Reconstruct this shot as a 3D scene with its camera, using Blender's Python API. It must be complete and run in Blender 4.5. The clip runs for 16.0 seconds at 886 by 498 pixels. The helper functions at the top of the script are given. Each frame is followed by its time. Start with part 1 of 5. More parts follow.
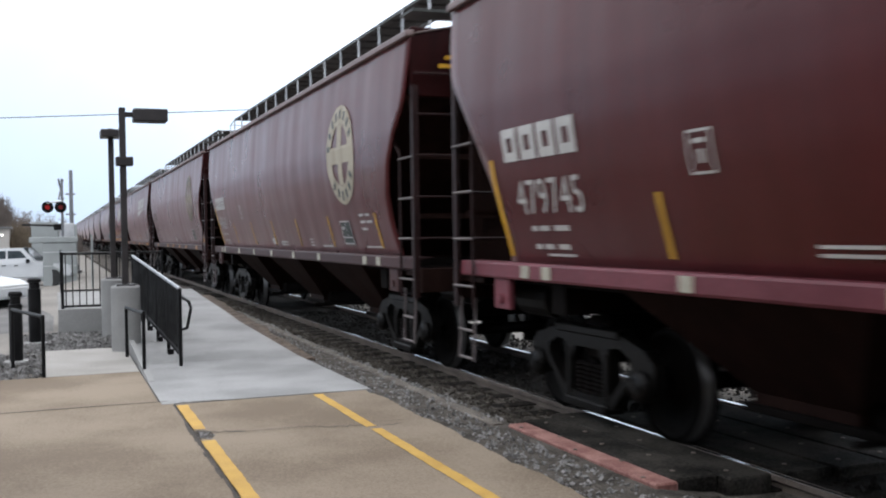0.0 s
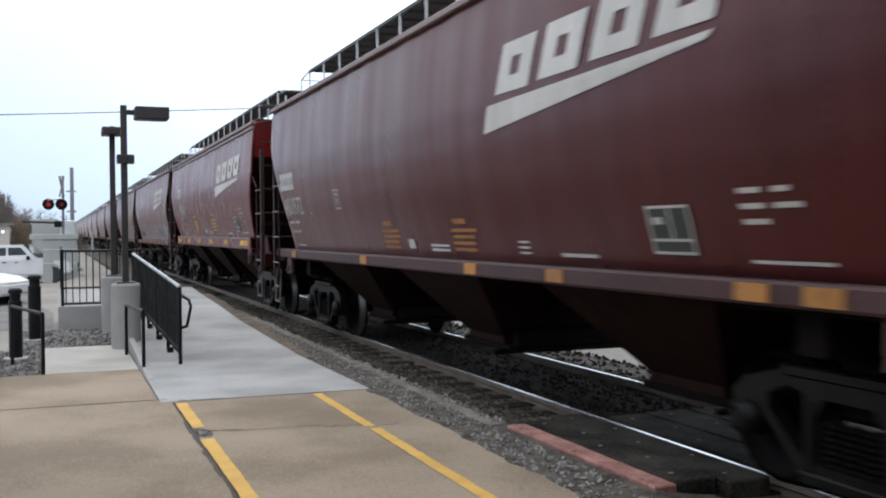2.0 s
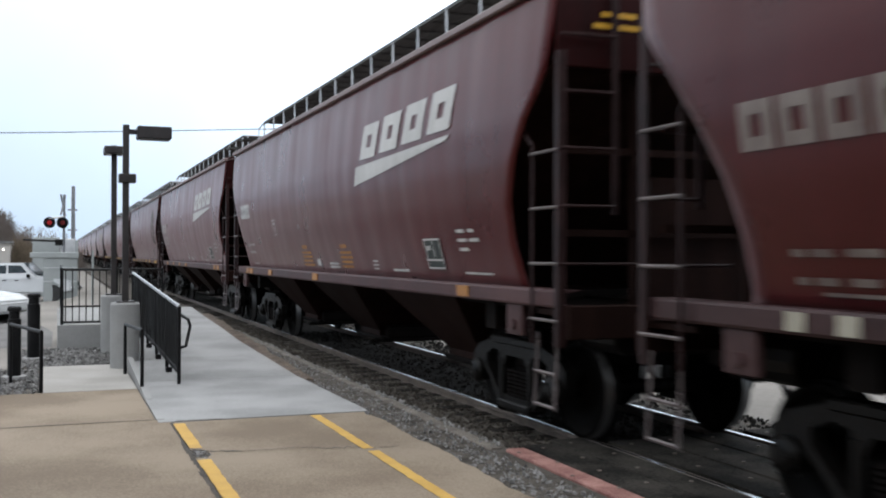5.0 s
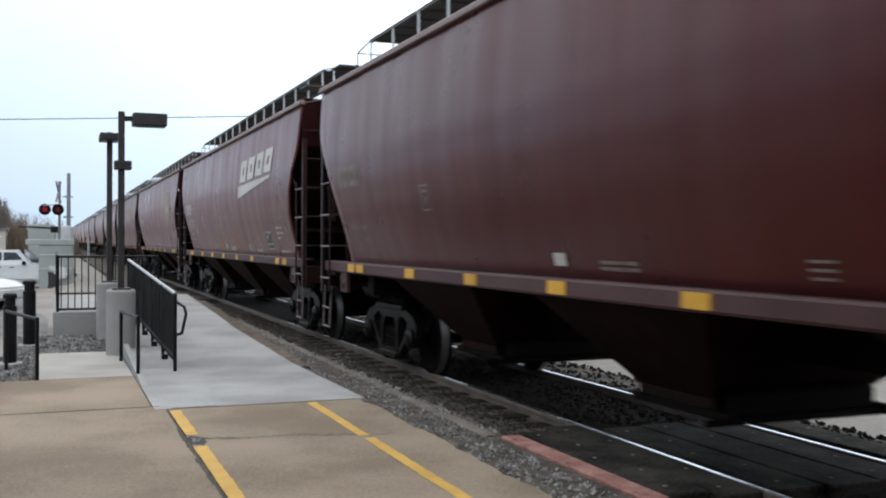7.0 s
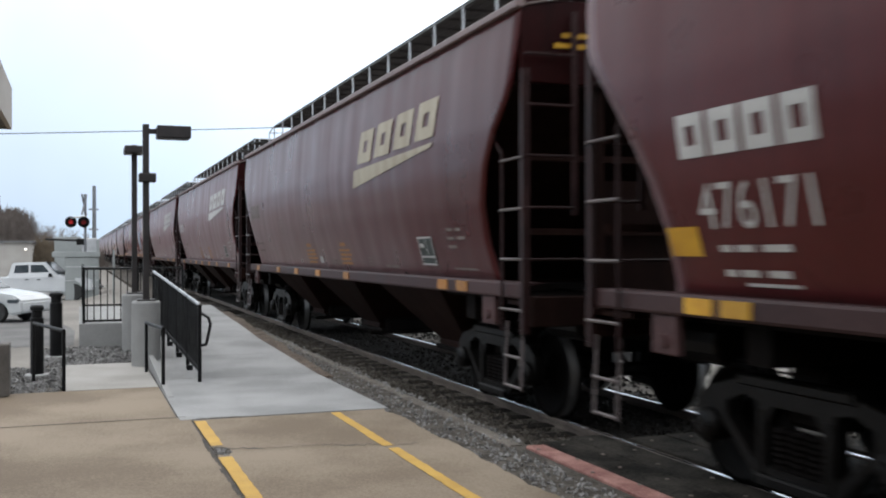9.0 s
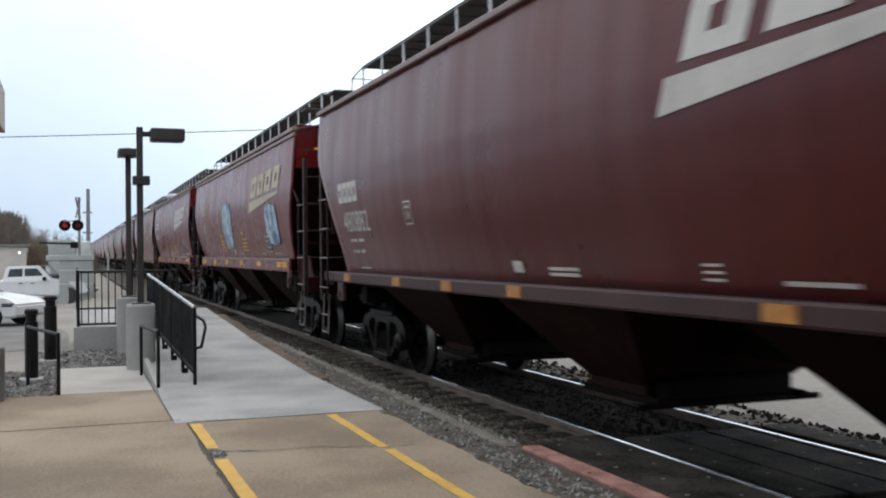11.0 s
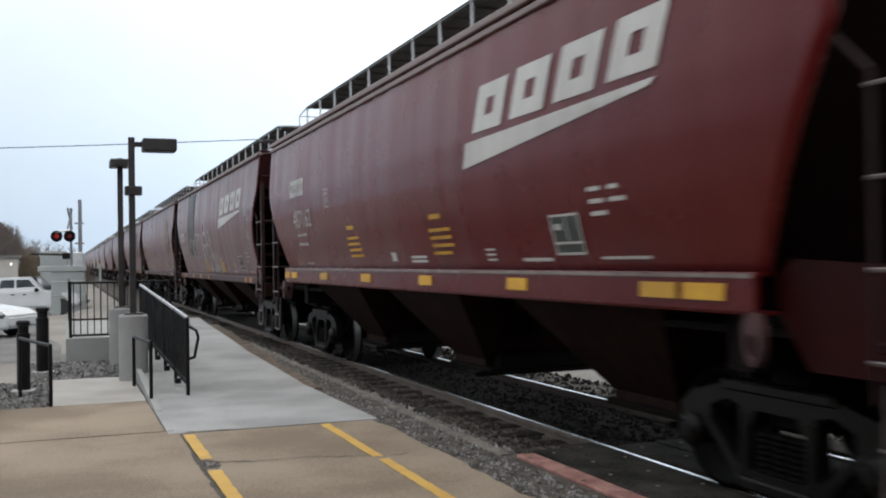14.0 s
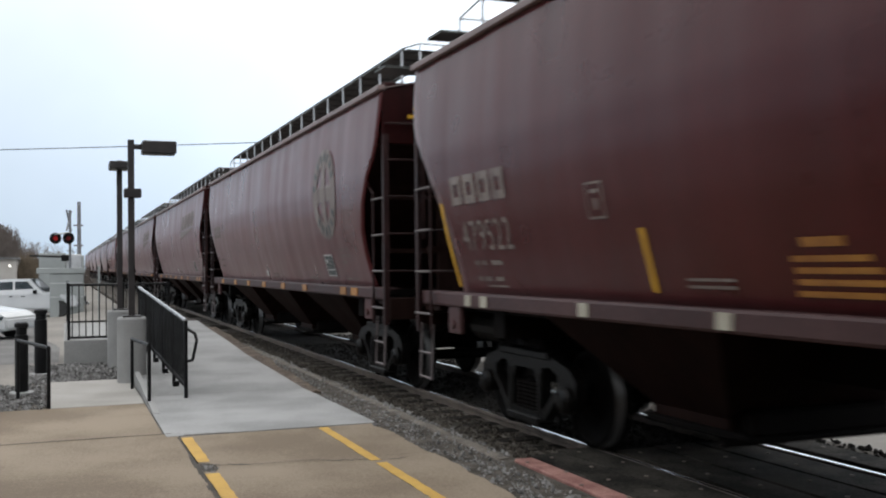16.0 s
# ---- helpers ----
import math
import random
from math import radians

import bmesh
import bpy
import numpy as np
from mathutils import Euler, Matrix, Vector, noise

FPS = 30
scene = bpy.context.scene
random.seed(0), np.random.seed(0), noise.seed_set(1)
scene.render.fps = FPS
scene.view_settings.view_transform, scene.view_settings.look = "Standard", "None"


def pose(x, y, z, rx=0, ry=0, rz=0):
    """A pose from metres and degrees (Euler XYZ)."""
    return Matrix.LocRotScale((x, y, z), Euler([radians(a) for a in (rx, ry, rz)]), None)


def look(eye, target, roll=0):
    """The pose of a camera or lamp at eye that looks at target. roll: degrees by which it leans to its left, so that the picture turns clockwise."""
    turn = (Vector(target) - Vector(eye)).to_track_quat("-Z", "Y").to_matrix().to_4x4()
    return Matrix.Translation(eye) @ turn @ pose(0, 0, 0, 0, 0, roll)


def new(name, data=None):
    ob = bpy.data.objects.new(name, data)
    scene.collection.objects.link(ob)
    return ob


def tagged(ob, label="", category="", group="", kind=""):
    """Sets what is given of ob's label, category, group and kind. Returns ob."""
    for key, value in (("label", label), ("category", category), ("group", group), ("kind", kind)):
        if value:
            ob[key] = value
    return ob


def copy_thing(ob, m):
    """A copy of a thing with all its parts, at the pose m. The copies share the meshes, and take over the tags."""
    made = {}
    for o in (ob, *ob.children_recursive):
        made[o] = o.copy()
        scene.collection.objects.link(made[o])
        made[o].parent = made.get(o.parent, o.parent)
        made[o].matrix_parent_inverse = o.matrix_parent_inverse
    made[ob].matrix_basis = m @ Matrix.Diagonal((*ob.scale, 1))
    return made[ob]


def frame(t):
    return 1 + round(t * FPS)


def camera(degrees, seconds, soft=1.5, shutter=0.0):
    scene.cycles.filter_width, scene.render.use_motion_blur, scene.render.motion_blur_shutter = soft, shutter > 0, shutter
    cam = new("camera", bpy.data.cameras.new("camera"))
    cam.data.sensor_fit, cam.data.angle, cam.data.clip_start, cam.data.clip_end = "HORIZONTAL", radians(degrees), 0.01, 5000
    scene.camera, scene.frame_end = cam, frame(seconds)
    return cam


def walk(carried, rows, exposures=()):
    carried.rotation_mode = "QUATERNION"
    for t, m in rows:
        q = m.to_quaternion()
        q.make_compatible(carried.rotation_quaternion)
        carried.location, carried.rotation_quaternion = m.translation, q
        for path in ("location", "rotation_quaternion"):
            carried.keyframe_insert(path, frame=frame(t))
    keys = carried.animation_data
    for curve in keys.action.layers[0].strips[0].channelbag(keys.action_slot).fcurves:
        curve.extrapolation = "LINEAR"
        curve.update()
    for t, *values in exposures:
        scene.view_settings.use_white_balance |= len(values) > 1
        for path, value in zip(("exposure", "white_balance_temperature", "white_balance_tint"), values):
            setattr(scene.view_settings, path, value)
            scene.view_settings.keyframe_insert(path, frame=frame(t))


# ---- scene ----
cam = camera(48.46, 16.0, soft=2.0, shutter=0.15)


def view(yaw, pitch, roll):
    """The hand-held camera stands still on the platform and only turns."""
    return pose(0, 0, 1.721, 0, 0, yaw) @ pose(0, 0, 0, 90 + pitch) @ pose(0, 0, 0, 0, 0, roll)


VIEWS = [
    (0.0, -21.43, -1.04, -0.86),
    (0.5, -21.48, -1.01, -0.72),
    (1.0, -20.75, -0.99, -0.32),
    (1.5, -20.91, -1.47, -0.45),
    (2.0, -21.41, -1.02, -0.39),
    (2.5, -21.40, -1.21, 0.09),
    (3.0, -21.00, -0.26, 0.58),
    (3.5, -21.26, 0.28, 0.66),
    (4.0, -21.26, 0.35, 0.49),
    (6.5, -21.58, -0.01, 0.03),
    (7.0, -21.62, -0.44, 0.30),
    (7.5, -21.16, -0.20, 0.32),
    (8.0, -20.67, -0.59, 0.19),
    (8.5, -21.57, 0.00, 0.25),
    (9.0, -20.30, 0.11, -0.12),
    (11.5, -20.66, 0.27, -0.53),
    (12.0, -20.99, 0.94, -0.37),
    (12.5, -21.50, 0.93, -0.64),
    (13.0, -21.26, 0.87, -0.60),
    (13.5, -20.87, 1.02, -1.08),
    (14.0, -21.02, 0.66, -0.85),
    (14.5, -21.00, 0.94, -0.80),
    (15.0, -21.16, 1.09, -0.89),
    (15.5, -21.15, 1.16, -0.56),
    (16.0, -21.08, 0.89, -0.56),
]
walk(cam, [(t, view(a, b, c)) for t, a, b, c in VIEWS],
     exposures=[(0.0, 0.08, 6250, 14), (4.0, 0.0, 6250, 12), (9.0, -0.08, 6350, 12), (12.0, -0.16, 6450, 12), (16.0, -0.22, 6500, 12)])

# ---- world, sun, exposure ----
world = bpy.data.worlds.new("overcast")
scene.world = world
world.use_nodes = True
wn = world.node_tree
wn.nodes.clear()
sky = wn.nodes.new("ShaderNodeTexSky")
sky.sky_type = "NISHITA"
sky.sun_disc = False
sky.sun_elevation, sky.sun_rotation = radians(48), radians(200)
sky.dust_density = 4.0
cloud_at = wn.nodes.new("ShaderNodeTexCoord")
cloud = wn.nodes.new("ShaderNodeTexNoise")
cloud.inputs["Scale"].default_value = 2.2
cloud.inputs["Detail"].default_value = 5
cloud_tone = wn.nodes.new("ShaderNodeValToRGB")
cloud_tone.color_ramp.elements[0].position, cloud_tone.color_ramp.elements[0].color = 0.3, (9.3, 10.0, 10.5, 1)
cloud_tone.color_ramp.elements[1].position, cloud_tone.color_ramp.elements[1].color = 0.75, (12.2, 12.8, 13.1, 1)
split = wn.nodes.new("ShaderNodeSeparateXYZ")
wn.links.new(cloud_at.outputs["Generated"], split.inputs["Vector"])


def ranged(source, lo, hi, to_lo, to_hi):
    n = wn.nodes.new("ShaderNodeMapRange")
    for key, v in (("From Min", lo), ("From Max", hi), ("To Min", to_lo), ("To Max", to_hi)):
        n.inputs[key].default_value = v
    wn.links.new(source, n.inputs["Value"])
    return n.outputs["Result"]


# an overcast sky grows brighter overhead and towards the veiled sun beyond the train
climb = ranged(split.outputs["Z"], 0.0, 1.0, 0.60, 1.95)
veil = ranged(split.outputs["X"], -0.05, 0.45, 0.0, 0.34)
glow_sum = wn.nodes.new("ShaderNodeMath")
glow_sum.operation = "ADD"
wn.links.new(climb, glow_sum.inputs[0])
wn.links.new(veil, glow_sum.inputs[1])
tint = wn.nodes.new("ShaderNodeMixRGB")
tint.inputs["Color1"].default_value = (0.86, 1.0, 1.15, 1)
tint.inputs["Color2"].default_value = (1.03, 1.0, 0.97, 1)
wn.links.new(ranged(split.outputs["Z"], 0.0, 0.45, 0.0, 1.0), tint.inputs["Fac"])
cover = wn.nodes.new("ShaderNodeMixRGB")
cover.inputs["Fac"].default_value = 0.94
back = wn.nodes.new("ShaderNodeBackground")
back.inputs["Strength"].default_value = 0.128
wout = wn.nodes.new("ShaderNodeOutputWorld")
wn.links.new(cloud_at.outputs["Generated"], cloud.inputs["Vector"])
wn.links.new(cloud.outputs["Fac"], cloud_tone.inputs["Fac"])
wn.links.new(sky.outputs["Color"], cover.inputs["Color1"])
brighten = wn.nodes.new("ShaderNodeVectorMath")
brighten.operation = "SCALE"
wn.links.new(cloud_tone.outputs["Color"], brighten.inputs[0])
wn.links.new(glow_sum.outputs["Value"], brighten.inputs["Scale"])
tinted = wn.nodes.new("ShaderNodeVectorMath")
tinted.operation = "MULTIPLY"
wn.links.new(brighten.outputs["Vector"], tinted.inputs[0])
wn.links.new(tint.outputs["Color"], tinted.inputs[1])
wn.links.new(tinted.outputs["Vector"], cover.inputs["Color2"])
wn.links.new(cover.outputs["Color"], back.inputs["Color"])
wn.links.new(back.outputs["Background"], wout.inputs["Surface"])

sun_data = bpy.data.lights.new("sun", "SUN")
sun_data.energy, sun_data.angle, sun_data.color = 0.5, radians(25), (1.0, 0.96, 0.9)
sun = new("sun", sun_data)
sun.matrix_world = look((-6, 30, 60), (0, 12, 0))


# ---- materials ----
def surface(name, a, b, scale=1.5, fine=40.0, rough=0.8, bump=0.2, metal=0.0, streak=0.0, dents=0.0, spread=0.0, gloss=0.5, bump_size=0.01, contrast=1.0, dust=None):
    """Two tones mixed by coarse and fine noise, with relief; streak: runs down the surface; dents: wavy sheet metal; spread: from object to object."""
    m = bpy.data.materials.new(name)
    m.use_nodes = True
    t = m.node_tree
    bsdf = t.nodes["Principled BSDF"]
    co = t.nodes.new("ShaderNodeTexCoord")

    def tex(size, stretch=(1, 1, 1), detail=4.0):
        mp = t.nodes.new("ShaderNodeMapping")
        mp.inputs["Scale"].default_value = stretch
        n = t.nodes.new("ShaderNodeTexNoise")
        n.inputs["Scale"].default_value, n.inputs["Detail"].default_value = size, detail
        t.links.new(co.outputs["Object"], mp.inputs["Vector"])
        t.links.new(mp.outputs["Vector"], n.inputs["Vector"])
        return n.outputs["Fac"]

    def math_node(op, x, y):
        n = t.nodes.new("ShaderNodeMath")
        n.operation = op
        for i, v in enumerate((x, y)):
            if isinstance(v, (int, float)):
                n.inputs[i].default_value = v
            else:
                t.links.new(v, n.inputs[i])
        return n.outputs[0]

    coarse, grain = tex(scale), tex(fine)
    mixed = math_node("ADD", math_node("MULTIPLY", coarse, 0.65), math_node("MULTIPLY", grain, 0.35))
    if streak:
        run = tex(1.0, (5.0, 5.0, 0.35), 6.0)
        mixed = math_node("ADD", math_node("MULTIPLY", mixed, 1 - streak), math_node("MULTIPLY", run, streak))
    ramp = t.nodes.new("ShaderNodeValToRGB")
    ramp.color_ramp.elements[0].position, ramp.color_ramp.elements[0].color = 0.5 - 0.14 / contrast, (*a, 1)
    ramp.color_ramp.elements[1].position, ramp.color_ramp.elements[1].color = 0.5 + 0.14 / contrast, (*b, 1)
    t.links.new(mixed, ramp.inputs["Fac"])
    colour = ramp.outputs["Color"]
    if spread:
        info = t.nodes.new("ShaderNodeObjectInfo")
        hsv = t.nodes.new("ShaderNodeHueSaturation")
        t.links.new(colour, hsv.inputs["Color"])
        t.links.new(math_node("ADD", math_node("MULTIPLY", info.outputs["Random"], 2 * spread), 1 - spread), hsv.inputs["Value"])
        colour = hsv.outputs["Color"]
    t.links.new(colour, bsdf.inputs["Base Color"])
    t.links.new(math_node("ADD", math_node("MULTIPLY", coarse, 0.25), rough - 0.12), bsdf.inputs["Roughness"])
    bsdf.inputs["Metallic"].default_value = metal
    bsdf.inputs["Specular IOR Level"].default_value = gloss
    if dust:
        bsdf.inputs["Sheen Weight"].default_value, bsdf.inputs["Sheen Roughness"].default_value = dust[0], 0.28
        bsdf.inputs["Sheen Tint"].default_value = (*dust[1:], 1)
    last = None
    if dents:
        d = t.nodes.new("ShaderNodeBump")
        d.inputs["Strength"].default_value, d.inputs["Distance"].default_value = dents, 0.05
        t.links.new(tex(1.0, (1.5, 1.5, 0.22), 1.0), d.inputs["Height"])
        last = d.outputs["Normal"]
    if bump:
        n = t.nodes.new("ShaderNodeBump")
        n.inputs["Strength"].default_value, n.inputs["Distance"].default_value = bump, bump_size
        t.links.new(grain, n.inputs["Height"])
        if last:
            t.links.new(last, n.inputs["Normal"])
        last = n.outputs["Normal"]
    if last:
        t.links.new(last, bsdf.inputs["Normal"])
    return m


def glow(name, colour, strength):
    m = bpy.data.materials.new(name)
    m.use_nodes = True
    b = m.node_tree.nodes["Principled BSDF"]
    b.inputs["Base Color"].default_value = (*colour, 1)
    b.inputs["Emission Color"].default_value = (*colour, 1)
    b.inputs["Emission Strength"].default_value = strength
    return m


M_RED = surface("mineral_red_paint", (0.0440, 0.0045, 0.0050), (0.0680, 0.0092, 0.0098), 0.9, 18, 0.30, 0.05, streak=0.38, dents=0.4, spread=0.15, gloss=0.24, dust=(0.20, 0.80, 0.66, 0.70))
M_RED_NEW = surface("fresh_mineral_red_paint", (0.0680, 0.0044, 0.0048), (0.0940, 0.0074, 0.0076), 0.7, 18, 0.27, 0.04, streak=0.3, dents=0.3, spread=0.1, gloss=0.19, dust=(0.08, 0.82, 0.64, 0.68))
M_RED_ROOF = surface("dusty_red_roof", (0.0896, 0.0616, 0.0560), (0.1400, 0.1064, 0.1008), 1.5, 20, 0.6, 0.1, streak=0.3)
M_SILL = surface("dusty_sill_paint", (0.0300, 0.0120, 0.0122), (0.0620, 0.0310, 0.0312), 1.2, 20, 0.55, 0.1, spread=0.25, gloss=0.25)
M_EAVE = surface("pale_eave_trim", (0.1200, 0.0780, 0.0720), (0.1800, 0.1320, 0.1260), 1.0, 20, 0.5, 0.05)
# near black: the shade under the cars is put into this colour
M_UNDER = surface("shaded_grimy_underframe", (0.003, 0.0026, 0.0024), (0.009, 0.0070, 0.0064), 1.4, 25, 0.7, 0.2, streak=0.3, gloss=0.04)
# hopper red darkened to hold the shade between bays and at car ends
M_BAY = surface("shaded_grimy_hopper_paint", (0.0075, 0.0032, 0.0025), (0.0190, 0.0088, 0.0070), 1.0, 22, 0.65, 0.1, streak=0.5, spread=0.2, gloss=0.05)
# darker copy of the car red, with the shade of the recessed ends painted in
M_RED_END = surface("shaded_deep_red_paint", (0.0100, 0.0013, 0.0013), (0.0230, 0.0026, 0.0026), 1.2, 22, 0.5, 0.1, streak=0.4, gloss=0.08)
# trucks and wheels carry the underside's shade in their base tones
M_TRUCK = surface("shaded_cast_steel_grime", (0.0012, 0.0011, 0.0010), (0.0088, 0.0078, 0.0072), 3, 40, 0.42, 0.4, gloss=0.15)
M_WHEEL = surface("shaded_rusty_wheel_steel", (0.0009, 0.0008, 0.0007), (0.0032, 0.0026, 0.0023), 3, 40, 0.6, 0.2, gloss=0.05)
M_TREAD = surface("polished_wheel_tread", (0.05, 0.05, 0.05), (0.09, 0.09, 0.09), 4, 30, 0.35, 0.02, metal=0.5)
M_LADDER = surface("dark_red_ladder_steel", (0.0110, 0.0044, 0.0044), (0.0280, 0.0130, 0.0128), 3, 30, 0.5, 0.1, spread=0.2, gloss=0.15)
M_RUNG = surface("worn_rung_steel", (0.05, 0.038, 0.038), (0.12, 0.10, 0.10), 3, 30, 0.45, 0.1, gloss=0.4)
M_GRATE = surface("dark_grating_steel", (0.0140, 0.0168, 0.0146), (0.0336, 0.0364, 0.0325), 3, 40, 0.6, 0.3)
M_POLE = surface("weathered_grey_pole", (0.10, 0.105, 0.115), (0.19, 0.195, 0.205), 3, 30, 0.8, 0.2)
# pale metal that paints the sky's glint along the black railing's top
M_RAIL_GLINT = surface("rail_top_sky_glint", (0.30, 0.30, 0.30), (0.45, 0.45, 0.45), 6, 40, 0.3, 0.05, metal=0.8)
M_SILL_RED = surface("bright_red_sill_paint", (0.0900, 0.0160, 0.0240), (0.1500, 0.0400, 0.0520), 1.2, 20, 0.5, 0.1, gloss=0.3)
M_GALV = surface("galvanised_steel", (0.4000, 0.4080, 0.4160), (0.5440, 0.5520, 0.5600), 3, 30, 0.4, 0.1, metal=0.6)
M_WHITE = surface("chalky_white_paint", (0.3400, 0.3332, 0.3196), (0.4760, 0.4692, 0.4556), 1.5, 30, 0.6, 0.05, streak=0.3)
M_CREAM = surface("aged_cream_paint", (0.2560, 0.2176, 0.1536), (0.3712, 0.3328, 0.2560), 1.5, 24, 0.6, 0.05, streak=0.5)
M_CREAM_WORN = surface("worn_cream_paint", (0.075, 0.050, 0.038), (0.30, 0.26, 0.19), 3.5, 14, 0.6, 0.05, streak=0.55, contrast=1.4)
M_FADED = surface("faded_pale_paint", (0.0896, 0.0616, 0.0560), (0.1904, 0.1624, 0.1456), 2.5, 14, 0.6, 0.05, streak=0.6)
M_YELLOW_MARK = surface("reflective_yellow", (0.3900, 0.1950, 0.0050), (0.5000, 0.2750, 0.0100), 6, 40, 0.45, 0.05, spread=0.2)
M_ORANGE_MARK = surface("worn_orange_reflector", (0.2160, 0.0780, 0.0120), (0.3480, 0.1560, 0.0240), 6, 40, 0.5, 0.05, spread=0.2)
M_PALE_MARK = surface("pale_reflector", (0.2700, 0.2520, 0.1980), (0.3600, 0.3420, 0.2760), 6, 40, 0.5, 0.05)
M_DATA = surface("black_data_panel", (0.012, 0.018, 0.016), (0.03, 0.04, 0.036), 5, 30, 0.5, 0.0)
M_SPRAY_BLUE = surface("blue_spray_paint", (0.045, 0.085, 0.16), (0.34, 0.43, 0.50), 5, 16, 0.6, 0.0, streak=0.4, contrast=2.0)
M_SPRAY_DEEP = surface("deep_blue_spray_paint", (0.02, 0.10, 0.22), (0.06, 0.20, 0.36), 5, 20, 0.6, 0.0)
M_SPRAY_TEAL = surface("teal_spray_paint", (0.02, 0.12, 0.14), (0.06, 0.22, 0.26), 5, 20, 0.6, 0.0)
M_GREY_PATCH = surface("grey_primer_patch", (0.0170, 0.0135, 0.0125), (0.0330, 0.0265, 0.0240), 1.5, 20, 0.45, 0.03, streak=0.3, dents=0.2)
M_TAN = surface("tan_old_concrete", (0.1290, 0.0990, 0.0690), (0.2080, 0.1700, 0.1270), 0.7, 60, 0.9, 0.25, bump_size=0.004, gloss=0.3, contrast=1.9)
M_GREY = surface("new_grey_concrete", (0.1720, 0.1730, 0.1720), (0.2700, 0.2710, 0.2690), 0.8, 50, 0.85, 0.2, bump_size=0.004, gloss=0.3, contrast=1.7)
M_PALE_CONC = surface("pale_concrete", (0.1872, 0.1778, 0.1622), (0.2621, 0.2496, 0.2309), 0.9, 50, 0.9, 0.2, bump_size=0.004, contrast=1.7)
M_RAMP_SIDE = surface("stained_brown_concrete", (0.0600, 0.0400, 0.0256), (0.1280, 0.0880, 0.0600), 1.6, 30, 0.9, 0.3, contrast=1.7)
M_CRACK = surface("crack_dirt", (0.03, 0.026, 0.022), (0.07, 0.06, 0.05), 8, 60, 1.0, 0.4)
M_YELLOW = surface("worn_yellow_line_paint", (0.3400, 0.1972, 0.0306), (0.4488, 0.2788, 0.0544), 5, 60, 0.75, 0.3, bump_size=0.004)
M_BALLAST = surface("ballast_grey", (0.0320, 0.0278, 0.0236), (0.1150, 0.1034, 0.0900), 4, 28, 0.95, 1.0, bump_size=0.05, gloss=0.15)
M_DIRT = surface("rust_brown_dirt", (0.0480, 0.0340, 0.0240), (0.1250, 0.0930, 0.0680), 3.5, 40, 0.95, 0.9, contrast=1.6, bump_size=0.03)
M_STONE = surface("crushed_stone", (0.0800, 0.0784, 0.0760), (0.2400, 0.2336, 0.2280), 9, 60, 0.9, 0.3, spread=0.3)
M_STONE_DARK = surface("dusty_ballast_stone", (0.0200, 0.0170, 0.0140), (0.0820, 0.0720, 0.0600), 9, 60, 0.9, 0.3, gloss=0.15)
# ballast tones with the train's shade painted into them
M_STONE_SHADED = surface("shaded_ballast_stone", (0.0050, 0.0045, 0.0040), (0.0200, 0.0180, 0.0160), 9, 60, 0.9, 0.3, gloss=0.1)
M_SHADED_BED = surface("shade_black_ballast", (0.0045, 0.0040, 0.0036), (0.0170, 0.0150, 0.0132), 5, 45, 0.95, 1.0, bump_size=0.03, gloss=0.08)
M_EDGING = surface("dust_covered_old_timber", (0.0600, 0.0500, 0.0400), (0.1500, 0.1320, 0.1120), 3, 40, 0.95, 0.5)
M_GROUND = surface("pale_gravel_lot", (0.1250, 0.1150, 0.1010), (0.2050, 0.1900, 0.1700), 0.25, 12, 0.95, 0.4, bump_size=0.02)
M_ASPHALT = surface("worn_asphalt", (0.0576, 0.0550, 0.0538), (0.1280, 0.1242, 0.1190), 0.8, 50, 0.9, 0.4)
M_TIE = surface("creosoted_timber", (0.006, 0.0052, 0.0046), (0.020, 0.0165, 0.0140), 4, 40, 0.9, 0.4, gloss=0.1)
M_RAIL = surface("rusty_rail_side", (0.060, 0.046, 0.038), (0.13, 0.105, 0.088), 4, 40, 0.75, 0.3)
M_RAIL_TOP = surface("polished_rail_head", (0.62, 0.63, 0.64), (0.75, 0.76, 0.77), 3, 40, 0.22, 0.02, metal=1.0)
M_PLANK_RED = surface("weathered_red_plank", (0.1280, 0.0440, 0.0360), (0.2880, 0.1520, 0.1280), 5, 40, 0.85, 0.5)
M_PLANK = surface("grimy_crossing_timber", (0.0080, 0.0074, 0.0066), (0.042, 0.038, 0.033), 2.2, 40, 0.9, 0.5, gloss=0.05, contrast=1.5)
M_BLACK = surface("black_powder_coat", (0.005, 0.005, 0.0052), (0.011, 0.011, 0.0115), 5, 50, 0.45, 0.05, gloss=0.10)
M_POST = surface("dark_bronze_post", (0.018, 0.016, 0.016), (0.034, 0.030, 0.030), 4, 40, 0.45, 0.05, gloss=0.2)
M_PEDESTAL = surface("cast_pedestal_concrete", (0.1872, 0.1872, 0.1841), (0.2558, 0.2558, 0.2496), 1.5, 60, 0.85, 0.2, bump_size=0.004)
M_SHED = surface("white_painted_steel", (0.2250, 0.2430, 0.2390), (0.2950, 0.3150, 0.3100), 1.2, 30, 0.5, 0.05)
M_CAR_WHITE = surface("white_car_paint", (0.4760, 0.4896, 0.5032), (0.5440, 0.5576, 0.5644), 1.2, 30, 0.2, 0.0)
M_CAR_SILVER = surface("pale_silver_paint", (0.3740, 0.3876, 0.3944), (0.4624, 0.4760, 0.4760), 1.2, 30, 0.22, 0.0)
M_TYRE = surface("tyre_rubber", (0.012, 0.012, 0.012), (0.03, 0.03, 0.03), 5, 40, 0.8, 0.2)
